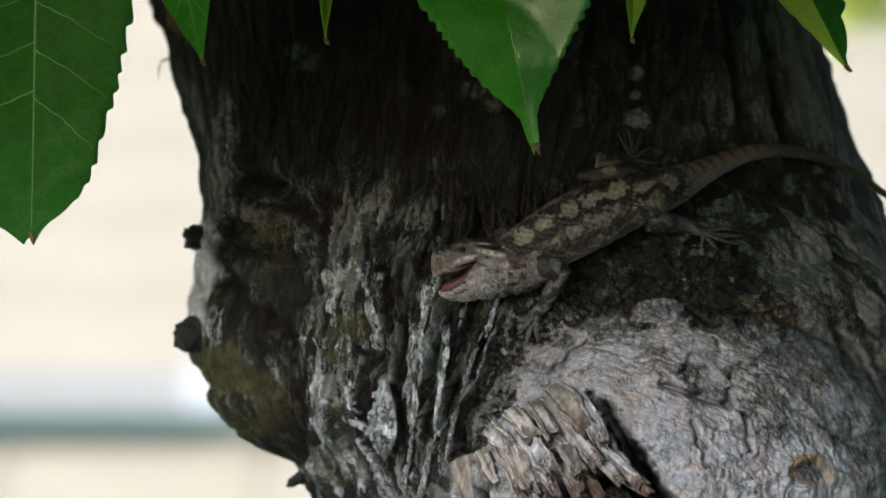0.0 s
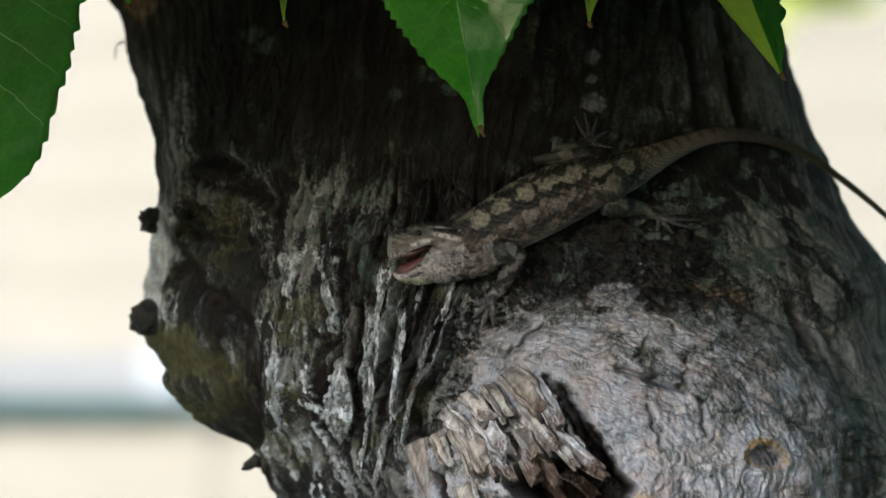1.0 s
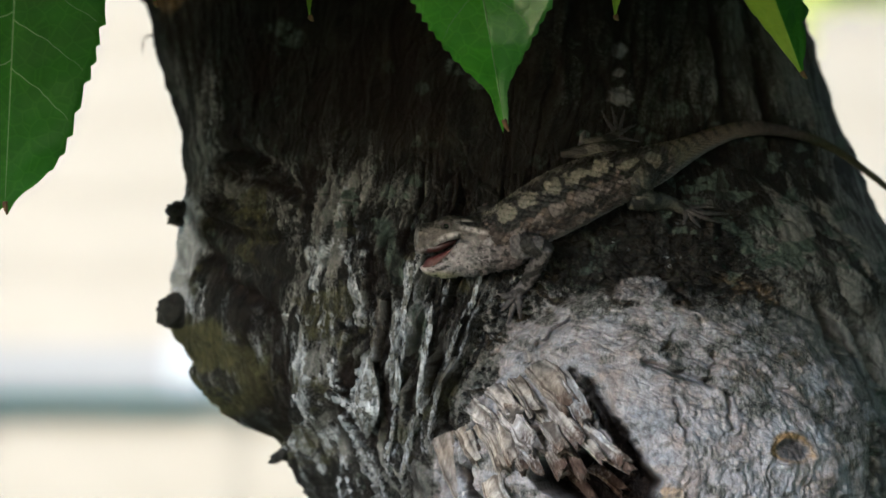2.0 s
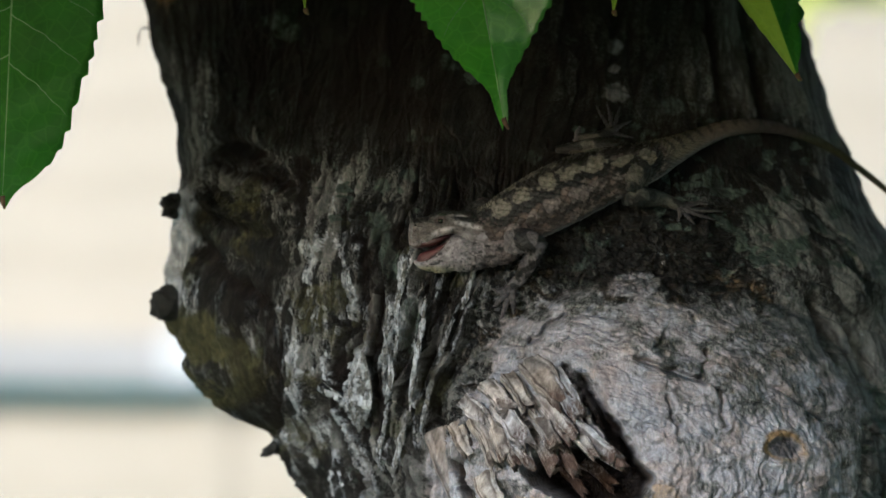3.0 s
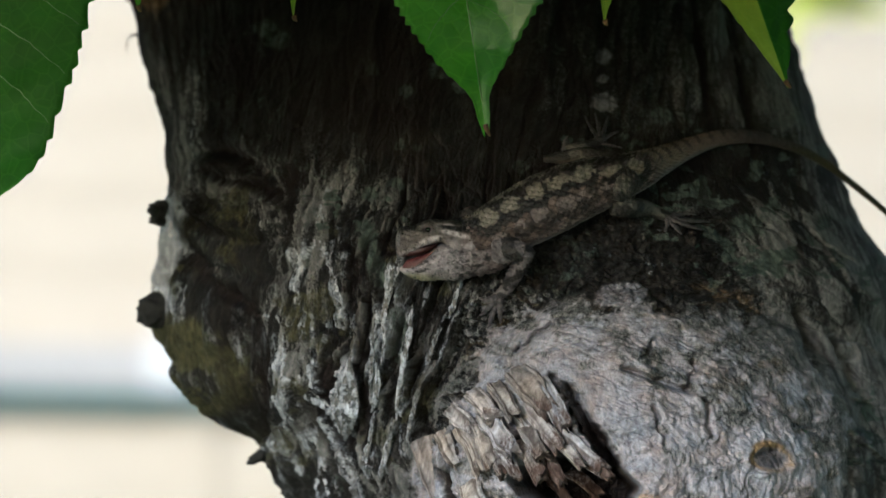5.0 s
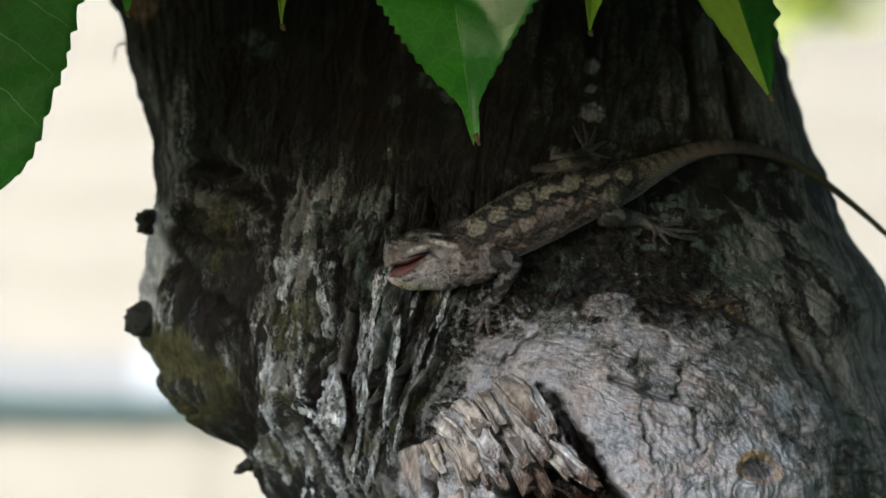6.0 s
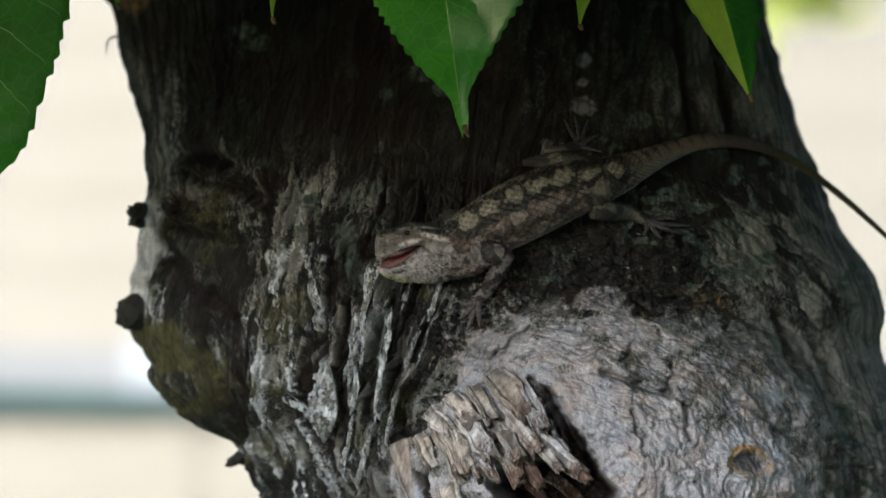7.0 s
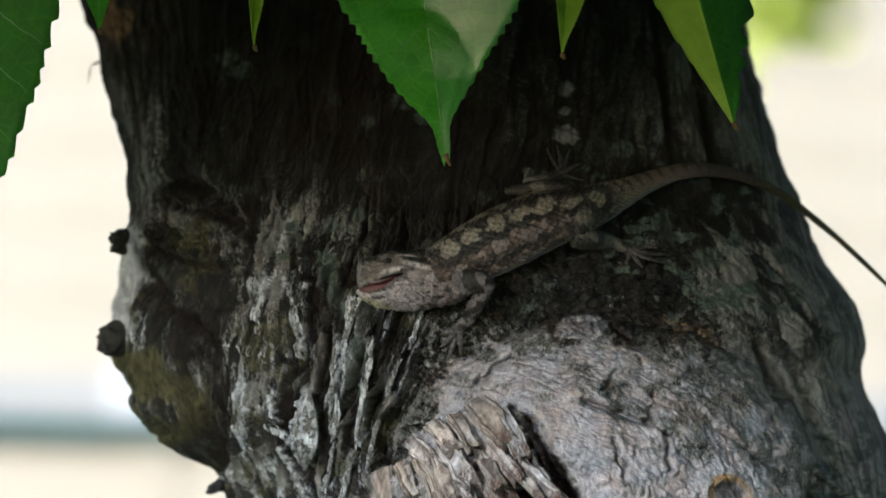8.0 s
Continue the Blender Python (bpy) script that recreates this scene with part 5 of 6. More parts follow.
# ---- the shrub beside the house ----
def shrub():
    base = tagged(new("shrub"), "sunlit yellow-green shrub arching beside the house", "shrub")
    base.matrix_basis = pose(2.1, 6.2, 0)
    rng = np.random.RandomState(6)
    for k in range(6):
        e = (0.47 + 0.04 * k, 6.2 + 0.2 * math.sin(k * 2.1), 2.02 + 0.06 * (k % 3))
        pts = [(2.1 + 0.03 * k, 6.2, 0.0), (2.05, 6.2 + 0.04 * k, 0.9), (1.75, 6.2, 1.8), e]
        part("stem", sheet("stem", tube(pts, [0.03, 0.02, 0.006], 8, 0.1, k), True, True), M_STUB_BARK, base)
    n = 400
    v = rng.normal(size=(n, 3))
    v /= np.linalg.norm(v, axis=1)[:, None]
    c = np.array([0.55, 6.2, 2.12]) + v * (rng.rand(n) ** 0.7)[:, None] * np.array([0.14, 0.3, 0.30])
    ax = rng.normal(size=(n, 3))
    ax /= np.linalg.norm(ax, axis=1)[:, None]
    sd = np.cross(ax, rng.normal(size=(n, 3)))
    sd /= np.linalg.norm(sd, axis=1)[:, None]
    L = (0.06 + 0.04 * rng.rand(n))[:, None]
    co = np.stack([c, c + ax * L * 0.5 + sd * L * 0.3, c + ax * L, c + ax * L * 0.5 - sd * L * 0.3], 1).reshape(-1, 3)
    faces = (np.arange(n)[:, None] * 4 + np.arange(4)[None])
    me = bpy.data.meshes.new("foliage")
    me.from_pydata(co.tolist(), [], faces.tolist())
    tagged(part("foliage", me, M_SHRUB, base), kind="stuff")


shrub()


# ---- the lizard ----
lizard = tagged(new("lizard"), "grey-brown spiny lizard, olive blotches, open pink mouth, on the trunk", "lizard")
lizard.matrix_basis = pose(*on_bark(960, 440))

OLIVE, TAN, CREAM = np.array([0.232, 0.212, 0.180]), np.array([0.22, 0.182, 0.168]), np.array([0.45, 0.41, 0.435])
GREY, BROWN, BLACK = np.array([0.25, 0.222, 0.236]), np.array([0.092, 0.066, 0.063]), np.array([0.014, 0.012, 0.011])


def lerp(a, b, f):
    return a * (1 - f[..., None]) + b * f[..., None]


def frames_along(line, up):
    tan = np.gradient(line, axis=0)
    tan /= np.linalg.norm(tan, axis=1)[:, None]
    up = up - tan * (up * tan).sum(1)[:, None]
    up /= np.linalg.norm(up, axis=1)[:, None]
    return tan, up, np.cross(tan, up)


def scale_relief(s, q, n_round, pitch, lift):
    """Overlapping keeled scales in a diamond net: s metres along, q turns round. Returns relief and a per-scale random value."""
    p, w = s / pitch, q * n_round
    u, v = p + w, p - w
    i, j = np.floor(u), np.floor(v)
    fu, fv = u - i, v - j
    back, side = (fu + fv) / 2, np.abs(fu - fv)
    shape = back ** 0.9 * (1 - side ** 2)
    keel = np.clip(1 - side * 4.0, 0, 1) * back * 0.6
    return lift * (shape + keel), hash01((i + j).astype(np.int64), ((i - j) % (2 * n_round)).astype(np.int64), 77)


# spine: place on the face, lift off the bark, half height and half width in steps
SPINE = [(800, 436, 50, 40, 36), (842, 426, 46, 46, 44), (885, 404, 42, 52, 52), (935, 377, 40, 54, 60), (985, 352, 38, 51, 60), (1035, 331, 36, 46, 54),
         (1080, 317, 34, 39, 42), (1115, 303, 32, 33, 34), (1150, 287, 28, 25, 26), (1195, 265, 24, 18.5, 19), (1245, 246, 20, 14.5, 15), (1295, 240, 16, 12.5, 12.5),
         (1345, 245, 13, 10.5, 10.5), (1395, 260, 10, 8.8, 8.8), (1440, 283, 8, 7.4, 7.4), (1480, 311, 8, 6.2, 6.2), (1525, 346, 8, 5.4, 5.4), (1575, 389, 8, 4.6, 4.6),
         (1630, 440, 8, 3.5, 3.5), (1690, 502, 8, 2.5, 2.5), (1740, 562, 8, 1.5, 1.5)]
# blotches along the near side: place on the face, half length, half height
OLIVE_BLOTCHES = [(818, 380, 20, 9), (850, 388, 21, 13), (885, 366, 23, 12), (929, 341, 22, 13), (971, 324, 25, 11), (1015, 308, 25, 11), (1062, 303, 24, 7), (1108, 294, 19, 15)]
GREY_BLOTCHES = [(868, 424, 14, 7), (905, 402, 13, 10), (940, 378, 17, 14), (985, 359, 19, 14), (1021, 343, 19, 10), (1060, 326, 18, 8)]


def spine_lines(n):
    k = np.arange(len(SPINE))
    t = np.linspace(0, len(SPINE) - 1, n)
    sp = np.array(SPINE, float)
    depth = []
    for x, y, lift, hh, hw in SPINE:
        if x < 1470:
            depth.append(bark_depth(x, y + hh * 0.5) - lift * STEP * 0.8)
        else:
            depth.append(depth[-1] + 0.004)
    depth = np.array(depth)
    depth[1:-1] = 0.25 * depth[:-2] + 0.5 * depth[1:-1] + 0.25 * depth[2:]
    cols = [curve_at(list(zip(k, c)), t) for c in (sp[:, 0], sp[:, 1], depth, sp[:, 3], sp[:, 4])]
    line = np.array([tuple(at(a, b, d)) for a, b, d in zip(cols[0], cols[1], cols[2])])
    return t, line, cols[3] * STEP, cols[4] * STEP, cols[2]


def trunk_of_lizard():
    t, line, hh, hw, dep = spine_lines(900)
    up = np.tile(np.array([-0.12, -0.55, 0.83]), (len(line), 1))
    tan, up, side = frames_along(line, up)          # tan to the tail; side = tan x up
    s = np.concatenate([[0], np.cumsum(np.linalg.norm(np.diff(line, axis=0), axis=1))])
    m = 190
    q = np.linspace(0, 1, m, endpoint=False)        # 0 at the back's ridge
    a = 2 * np.pi * q
    S, Q = np.meshgrid(s, q, indexing="ij")
    A = 2 * np.pi * Q
    sx = np.sign(np.sin(A)) * np.abs(np.sin(A)) ** 0.9
    cz = np.cos(A)
    flat = np.where(cz < 0, 0.82, 1.0)
    rough = np.clip(hh / (30 * STEP), 0.12, 1)[:, None]
    rel, rnd = scale_relief(S + 0.0022 * (fbm(S * 130, Q * 7, 91, 2) - 0.5), Q + 0.030 * (fbm(S * 110, Q * 6, 92, 2) - 0.5), 24, 0.0038, 0.0009)
    rel0 = rel
    rel = rel * rough * np.where(cz < -0.3, 0.35, 1.0)
    # wrinkles of loose skin on the flank and neck
    rel = rel + 0.0006 * (fbm(S * 320, Q * 14, 17, 3) - 0.5) * rough
    V = line[:, None] + side[:, None] * ((hw[:, None] + rel) * sx)[..., None] + up[:, None] * ((hh[:, None] * flat + rel) * cz)[..., None]
    # the side towards the front has q near 0.75 or 0.25: find it
    front = 1.0 if side[200, 1] < 0 else -1.0
    B = ((A + np.pi) % (2 * np.pi) - np.pi) * front  # angle from the back's ridge, positive to the front
    deg = np.degrees(B)
    tail_f = smooth(0.088, 0.10, S)
    jit = 0.0016 * (fbm(S * 400, Q * 18, 23, 3) - 0.5) * 2
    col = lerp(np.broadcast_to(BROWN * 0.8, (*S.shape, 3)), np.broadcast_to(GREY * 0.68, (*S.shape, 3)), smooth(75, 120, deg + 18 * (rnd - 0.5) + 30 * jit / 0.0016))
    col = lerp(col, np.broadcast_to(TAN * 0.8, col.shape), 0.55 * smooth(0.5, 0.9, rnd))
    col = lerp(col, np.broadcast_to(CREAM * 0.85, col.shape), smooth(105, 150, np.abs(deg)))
    # the far half of the back: near black to paint its shade, with a row of dull blotches
    u = (S + jit * 1.4) / 0.0103 + 0.3
    du, dv = u - np.floor(u) - 0.5, (deg + jit / 0.0016 * 9 + 34) / 24
    d = np.hypot(du / 0.47, dv) + 0.6 * (fbm(S * 520, Q * 26, 32, 2) - 0.5)
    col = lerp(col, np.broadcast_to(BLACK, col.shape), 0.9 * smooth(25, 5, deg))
    col = lerp(col, np.broadcast_to(OLIVE * 0.7, col.shape), (1 - smooth(0.75, 0.95, d)) * (1 - tail_f) * smooth(0.004, 0.012, S))
    # place of each scale on the face, for the near side's blotches
    kk = STEP * (2.4 + V[..., 1]) / 2.4
    FX_, FY_ = 784 + V[..., 0] / kk, 441 - (V[..., 2] - 1.5) / kk
    fray = 0.55 * (fbm(S * 700, Q * 34, 29, 2) - 0.5) + 0.5 * (rnd - 0.5)
    near = smooth(-35, -5, deg)
    for rows, colour, dark in ((GREY_BLOTCHES, GREY * 0.86, 0.6), (OLIVE_BLOTCHES, OLIVE * 1.2, 0.97)):
        for cx, cy, rx, ry in rows:
            e = blob(FX_, FY_, cx + 7, cy + 8, rx * 1.38, ry * 1.70, -24) + fray
            col = lerp(col, np.broadcast_to(BLACK, col.shape), dark * near * (1 - smooth(0.85, 1.12, e)))
        for cx, cy, rx, ry in rows:
            d = blob(FX_, FY_, cx, cy, rx * 0.95, ry * 1.2, -24) + fray
            tone = lerp(np.broadcast_to(colour, col.shape), np.broadcast_to(colour * 0.72, col.shape), np.clip(rnd * 0.7 + 0.5 * smooth(0.4, 1.0, d), 0, 1))
            col = lerp(col, tone, near * (1 - smooth(0.86, 1.0, d)))
    # loose folds of skin have their shade painted in; bare skin between the scales is darker
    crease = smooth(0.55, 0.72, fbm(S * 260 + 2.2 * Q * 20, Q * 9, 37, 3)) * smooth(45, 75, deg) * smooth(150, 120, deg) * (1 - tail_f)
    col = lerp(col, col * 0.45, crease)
    slit = smooth(0.54, 0.64, fbm((FX_ + 0.6 * FY_) / 11, (FY_ - 0.6 * FX_) / 40, 38, 2)) * smooth(35, 55, deg) * smooth(125, 100, deg) * smooth(1075, 1030, FX_) * smooth(865, 885, FX_) * (1 - tail_f)
    col = lerp(col, np.broadcast_to(BROWN * 0.32, col.shape), 0.85 * slit)
    warm = smooth(25, 50, deg) * smooth(120, 85, deg) * (1 - tail_f)
    col = lerp(col, col * np.array([1.07, 0.98, 0.90]), warm)
    net = 1 - smooth(0.12, 0.55, rel0 / 0.0009)
    col = lerp(col, col * 0.4, net * 0.22) * (0.72 + 0.5 * rnd)[..., None]
    # banded tail: olive at its root, dark red-brown further out
    u = (S + jit * 0.8) / 0.0078
    du = u - np.floor(u) + 0.10 * np.sin(B * 2.2)
    band = smooth(0.58, 0.68, du) * (1 - smooth(0.90, 1.0, du)) * (1 - smooth(0.17, 0.20, S))
    tailc = lerp(np.broadcast_to(OLIVE * np.array([1.12, 1.0, 0.86]), col.shape), np.broadcast_to(TAN * np.array([0.92, 0.82, 0.70]), col.shape), smooth(0.105, 0.13, S))
    tailc = lerp(tailc, np.broadcast_to(BROWN * 0.75, col.shape), smooth(0.135, 0.165, S))
    tailc = lerp(tailc, np.broadcast_to(np.array([0.055, 0.05, 0.022]), col.shape), smooth(0.175, 0.20, S))
    tailc = lerp(tailc, np.broadcast_to(CREAM * 0.42, col.shape), smooth(70, 105, deg) * (1 - smooth(0.125, 0.15, S)))
    tailc = lerp(tailc, tailc * 0.65, rnd)
    tailc = lerp(tailc, np.broadcast_to(BLACK, col.shape), 0.8 * band * smooth(70, 25, deg + 40 * (rnd - 0.5)))
    col = lerp(col, tailc, tail_f)
    cut = 330
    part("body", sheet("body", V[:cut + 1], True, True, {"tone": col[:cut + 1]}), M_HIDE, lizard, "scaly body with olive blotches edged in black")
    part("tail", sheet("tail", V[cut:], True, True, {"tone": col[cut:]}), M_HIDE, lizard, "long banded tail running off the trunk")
    return line, side, up


SPL, SPS, SPU = trunk_of_lizard()
HEAD_D = float(SPL[0, 1]) - 0.002


def jaw_loft(top, low, width, n=130, m=110, power=2.4, x0=684.0, x1=850.0, colour=None, d0=HEAD_D, seed=0, scales=True, nose=11.0):
    """A head piece between an upper and a lower line (steps), with a half width line; front end blunt."""
    t = np.linspace(0, 1, n) ** 1.35
    x = x0 + (x1 - x0) * t
    yt, yl, w = curve_at(top, x), curve_at(low, x), curve_at(width, x)
    end = np.sqrt(np.clip(1 - (1 - np.clip((x - x0) / nose, 0, 1)) ** 2, 0.0004, 1))
    end = end * np.sqrt(np.clip(1 - np.clip((x - x1 + 34) / 36.0, 0, 1) ** 2, 0.02, 1))
    mid, hh = (yt + yl) / 2, (yl - yt) / 2 * end
    w = w * end
    a = np.linspace(0, 2 * np.pi, m, endpoint=False)
    c, s_ = np.cos(a), np.sin(a)
    pc = np.sign(c) * np.abs(c) ** (2 / power)
    ps = np.sign(s_) * np.abs(s_) ** (2 / power)
    X = x[:, None] + 0 * a[None]
    Y = mid[:, None] - hh[:, None] * pc[None]
    D = -w[:, None] * ps[None]
    if scales:
        rel, rnd = scale_relief((x[:, None] - x0) * STEP + 0 * a[None], a[None] / (2 * np.pi) + 0 * x[:, None], 19, 0.0030, 1.2)
        rel = rel * end[:, None] * (1 + 0.8 * (seed == 3)) + end[:, None] * (3.2 * chips(X / 8, Y / 6.5, 612 + seed)[0] - 0.9 * chips(X / 8, Y / 6.5, 612 + seed)[2]) + 6 * (fbm(X / 13, Y / 9, 33 + seed, 3) - 0.5) * smooth(735, 790, X)
        Y = Y - rel * pc[None] * 0.7
        D = D - rel * ps[None] * 0.7
    else:
        rnd = 0.5 + 0 * X
    k = STEP * (2.4 + d0) / 2.4
    V = np.stack([(X - 784) * k, d0 + D * STEP, 1.5 + (441 - Y) * k], -1)
    return V, X, Y, D, rnd


def spot(X, Y, cx, cy, rx, ry, turn=0.0, soft=0.3):
    return 1 - smooth(1 - soft, 1 + soft, blob(X, Y, cx, cy, rx, ry, turn))


def head():
    top = [(685, 421), (690, 414), (706, 408), (728, 401), (742, 395), (768, 394), (800, 397), (830, 402), (850, 408)]
    low = [(685, 454), (691, 460), (706, 457), (730, 447), (748, 438), (761, 434), (800, 460), (830, 470), (850, 470)]
    wid = [(685, 15), (700, 21), (730, 26), (765, 32), (800, 36), (850, 34)]
    V, X, Y, D, rnd = jaw_loft(top, low, wid, x0=685.0, nose=4.5)
    # brow ridge and the pit of the eye
    brow = np.exp(-(((X - 748) / 18) ** 2 + ((Y - 402) / 6) ** 2)) * (D < 0)
    pit = np.exp(-(((X - 743) / 9) ** 2 + ((Y - 412) / 7) ** 2)) * (D < 0)
    lip = np.exp(-((Y - curve_at(low, X) + 4) / 4.0) ** 2) * (X < 764) * (D < 0)
    V[..., 1] -= (4 * brow - 5 * pit + 2.5 * lip) * STEP
    col = lerp(np.broadcast_to(TAN * 0.72, V.shape), np.broadcast_to(OLIVE * 0.30, V.shape), smooth(430, 405, Y))
    col = lerp(col, col * 0.6, rnd)
    plate = chips(X / 8, Y / 6.5, 612)
    col = lerp(col, col * 1.5, 0.8 * plate[1])
    col = lerp(col, col * 0.35, 0.7 * plate[2] * smooth(446, 430, Y))
    col = lerp(col, np.broadcast_to(CREAM * 0.8, V.shape), smooth(422, 440, Y) * smooth(752, 785, X))
    col = lerp(col, np.broadcast_to(BROWN, V.shape), 0.85 * smooth(0.44, 0.62, fbm(X / 12 + Y / 20, Y / 8, 73, 3)) * smooth(782, 812, X))
    col = lerp(col, col * 0.45, smooth(0.58, 0.70, fbm(X / 9, Y / 7, 19, 3)) * smooth(440, 425, Y))
    # label scales under the eye, pale and dark stripes behind it
    lipd = curve_at(low, X) - Y
    col = lerp(col, np.broadcast_to(CREAM * 0.9, V.shape), (1 - smooth(6, 12, lipd)) * (X < 768) * 0.55 * smooth(0.35, 0.5, fbm(X / 5, Y / 5, 71, 2)))
    col = lerp(col, np.broadcast_to(CREAM * 1.3, V.shape), spot(X, Y, 747, 430, 19, 5.2, -16, 0.5) * (0.35 + 0.65 * smooth(0.3, 0.55, fbm(X / 5, Y / 4, 74, 3))))
    col = lerp(col, np.broadcast_to(CREAM * 1.1, V.shape), spot(X, Y, 774, 405, 17, 4.2, 4, 0.5) * (0.3 + 0.7 * smooth(0.35, 0.55, fbm(X / 6, Y / 4, 75, 3))))
    col = lerp(col, np.broadcast_to(BLACK, V.shape), spot(X, Y, 786, 408, 27, 3.4, 6))
    col = lerp(col, np.broadcast_to(CREAM * 1.15, V.shape), spot(X, Y, 790, 419, 25, 4.4, 12, 0.5) * (0.3 + 0.7 * smooth(0.35, 0.55, fbm(X / 6, Y / 4, 76, 3))))
    col = lerp(col, np.broadcast_to(BLACK, V.shape), spot(X, Y, 816, 412, 15, 6, 22))
    col = lerp(col, np.broadcast_to(BROWN * 0.7, V.shape), spot(X, Y, 743, 411, 12, 7.5, 0))
    col = lerp(col, np.broadcast_to(CREAM * 0.45, V.shape), 0.5 * spot(X, Y, 733, 405, 7, 3, -30) + spot(X, Y, 690, 430, 3.5, 14, 0) * 0.9)
    col = lerp(col, np.broadcast_to(BLACK, V.shape), 0.8 * smooth(0.62, 0.72, vnoise(X / 7, Y / 5, 5)) * smooth(440, 452, Y) * smooth(765, 790, X))
    ob = part("head", sheet("head", V, True, True, {"tone": np.clip(col, 0, 0.8)}), M_HIDE, lizard, "blunt scaly head with a dark eye stripe")
    k = STEP * (2.4 + HEAD_D) / 2.4
    sel = np.abs(X - 743) + np.abs(Y - 412) + 1000 * (D > 0)
    front = V[..., 1].ravel()[np.argmin(sel)]
    bm = bmesh.new()
    bmesh.ops.create_uvsphere(bm, u_segments=20, v_segments=14, radius=6.2 * STEP)
    e = part("eye", bm, M_EYE, None, "dark glossy eye")
    e.parent = ob
    e.location = ((743 - 784) * k, front + 2.2 * STEP, 1.5 + (441 - 412.5) * k)
    for p in e.data.polygons:
        p.use_smooth = True
    bm = bmesh.new()
    bmesh.ops.create_uvsphere(bm, u_segments=10, v_segments=8, radius=1.6 * STEP)
    nz = part("nostril", bm, M_EYE, None)
    nz.parent = ob
    sel = np.abs(X - 697) + np.abs(Y - 420) + 1000 * (D > 0)
    nz.location = Vector(V.reshape(-1, 3)[np.argmin(sel)]) + Vector((0, 0.5 * STEP, 0))
    # roof of the mouth
    top2 = [(697, 448), (730, 440), (760, 432)]
    low2 = [(697, 458), (708, 456), (730, 448), (748, 440), (760, 436)]
    Vr = jaw_loft(top2, [(x, y + 2 + 7 * min(1, max(0, (x - 700) / 30))) for x, y in low2], [(697, 12), (730, 21), (760, 25)], 30, 30, x0=698, x1=760, scales=False)[0]
    r = part("mouth_roof", sheet("mouth_roof", Vr, True, True), M_MOUTH_DARK, None, "dark red roof of the mouth")
    r.parent = ob


M_LIP = simple_mat("pale_lip", (0.06, 0.022, 0.020), (0.15, 0.08, 0.075), 420, 0.4)
HINGE = at(764, 440, HEAD_D)


def jaw_tone(V, X, Y, rnd):
    col = lerp(np.broadcast_to(CREAM * 0.92, V.shape), np.broadcast_to(GREY * 1.0, V.shape), rnd * 0.8)
    col = lerp(col, col * 0.70, smooth(0.48, 0.63, fbm(X / 14, Y / 10, 72, 3)))
    col = lerp(col, np.broadcast_to(np.array([0.40, 0.39, 0.24]), V.shape), 0.7 * smooth(488, 500, Y) * smooth(790, 730, X))
    # folds of the throat, their shade painted into the colour
    fold_ = crack((X + 0.8 * Y) / 26, (Y - 0.5 * X) / 11, 24, 0.05, 2) * smooth(760, 800, X)
    col = lerp(col, col * 0.4, 0.8 * fold_)
    fl = smooth(0.74, 0.80, vnoise(X / 5.0, Y / 3.4, 8))
    col = lerp(col, np.broadcast_to(BLACK, V.shape), 0.8 * fl * smooth(448, 470, Y))
    col = lerp(col, np.broadcast_to(BROWN * 1.2, V.shape), 0.75 * smooth(782, 850, X + 44 * (fbm(X / 16, Y / 12, 21, 3) - 0.5)))
    col = lerp(col, np.broadcast_to(BLACK, V.shape), 0.85 * smooth(0.58, 0.66, fbm(X / 11, Y / 6, 22, 2)) * smooth(775, 810, X))
    return lerp(col, np.broadcast_to(CREAM * 1.15, V.shape), spot(X, Y, 703, 487, 7, 6))


def throat():
    """The loose throat between the jaw and the shoulder."""
    top = [(738, 466), (770, 446), (800, 436), (850, 430), (890, 430)]
    low = [(738, 496), (765, 500), (790, 499), (820, 494), (850, 488), (890, 480)]
    wid = [(738, 22), (765, 32.5), (800, 38.5), (850, 39), (890, 36)]
    V, X, Y, D, rnd = jaw_loft(top, low, wid, x0=738.0, x1=892.0, power=2.2, seed=3, nose=40.0)
    part("throat", sheet("throat", V, True, True, {"tone": np.clip(jaw_tone(V, X, Y, rnd), 0, 0.8)}), M_HIDE, lizard, "speckled throat running into the shoulder")


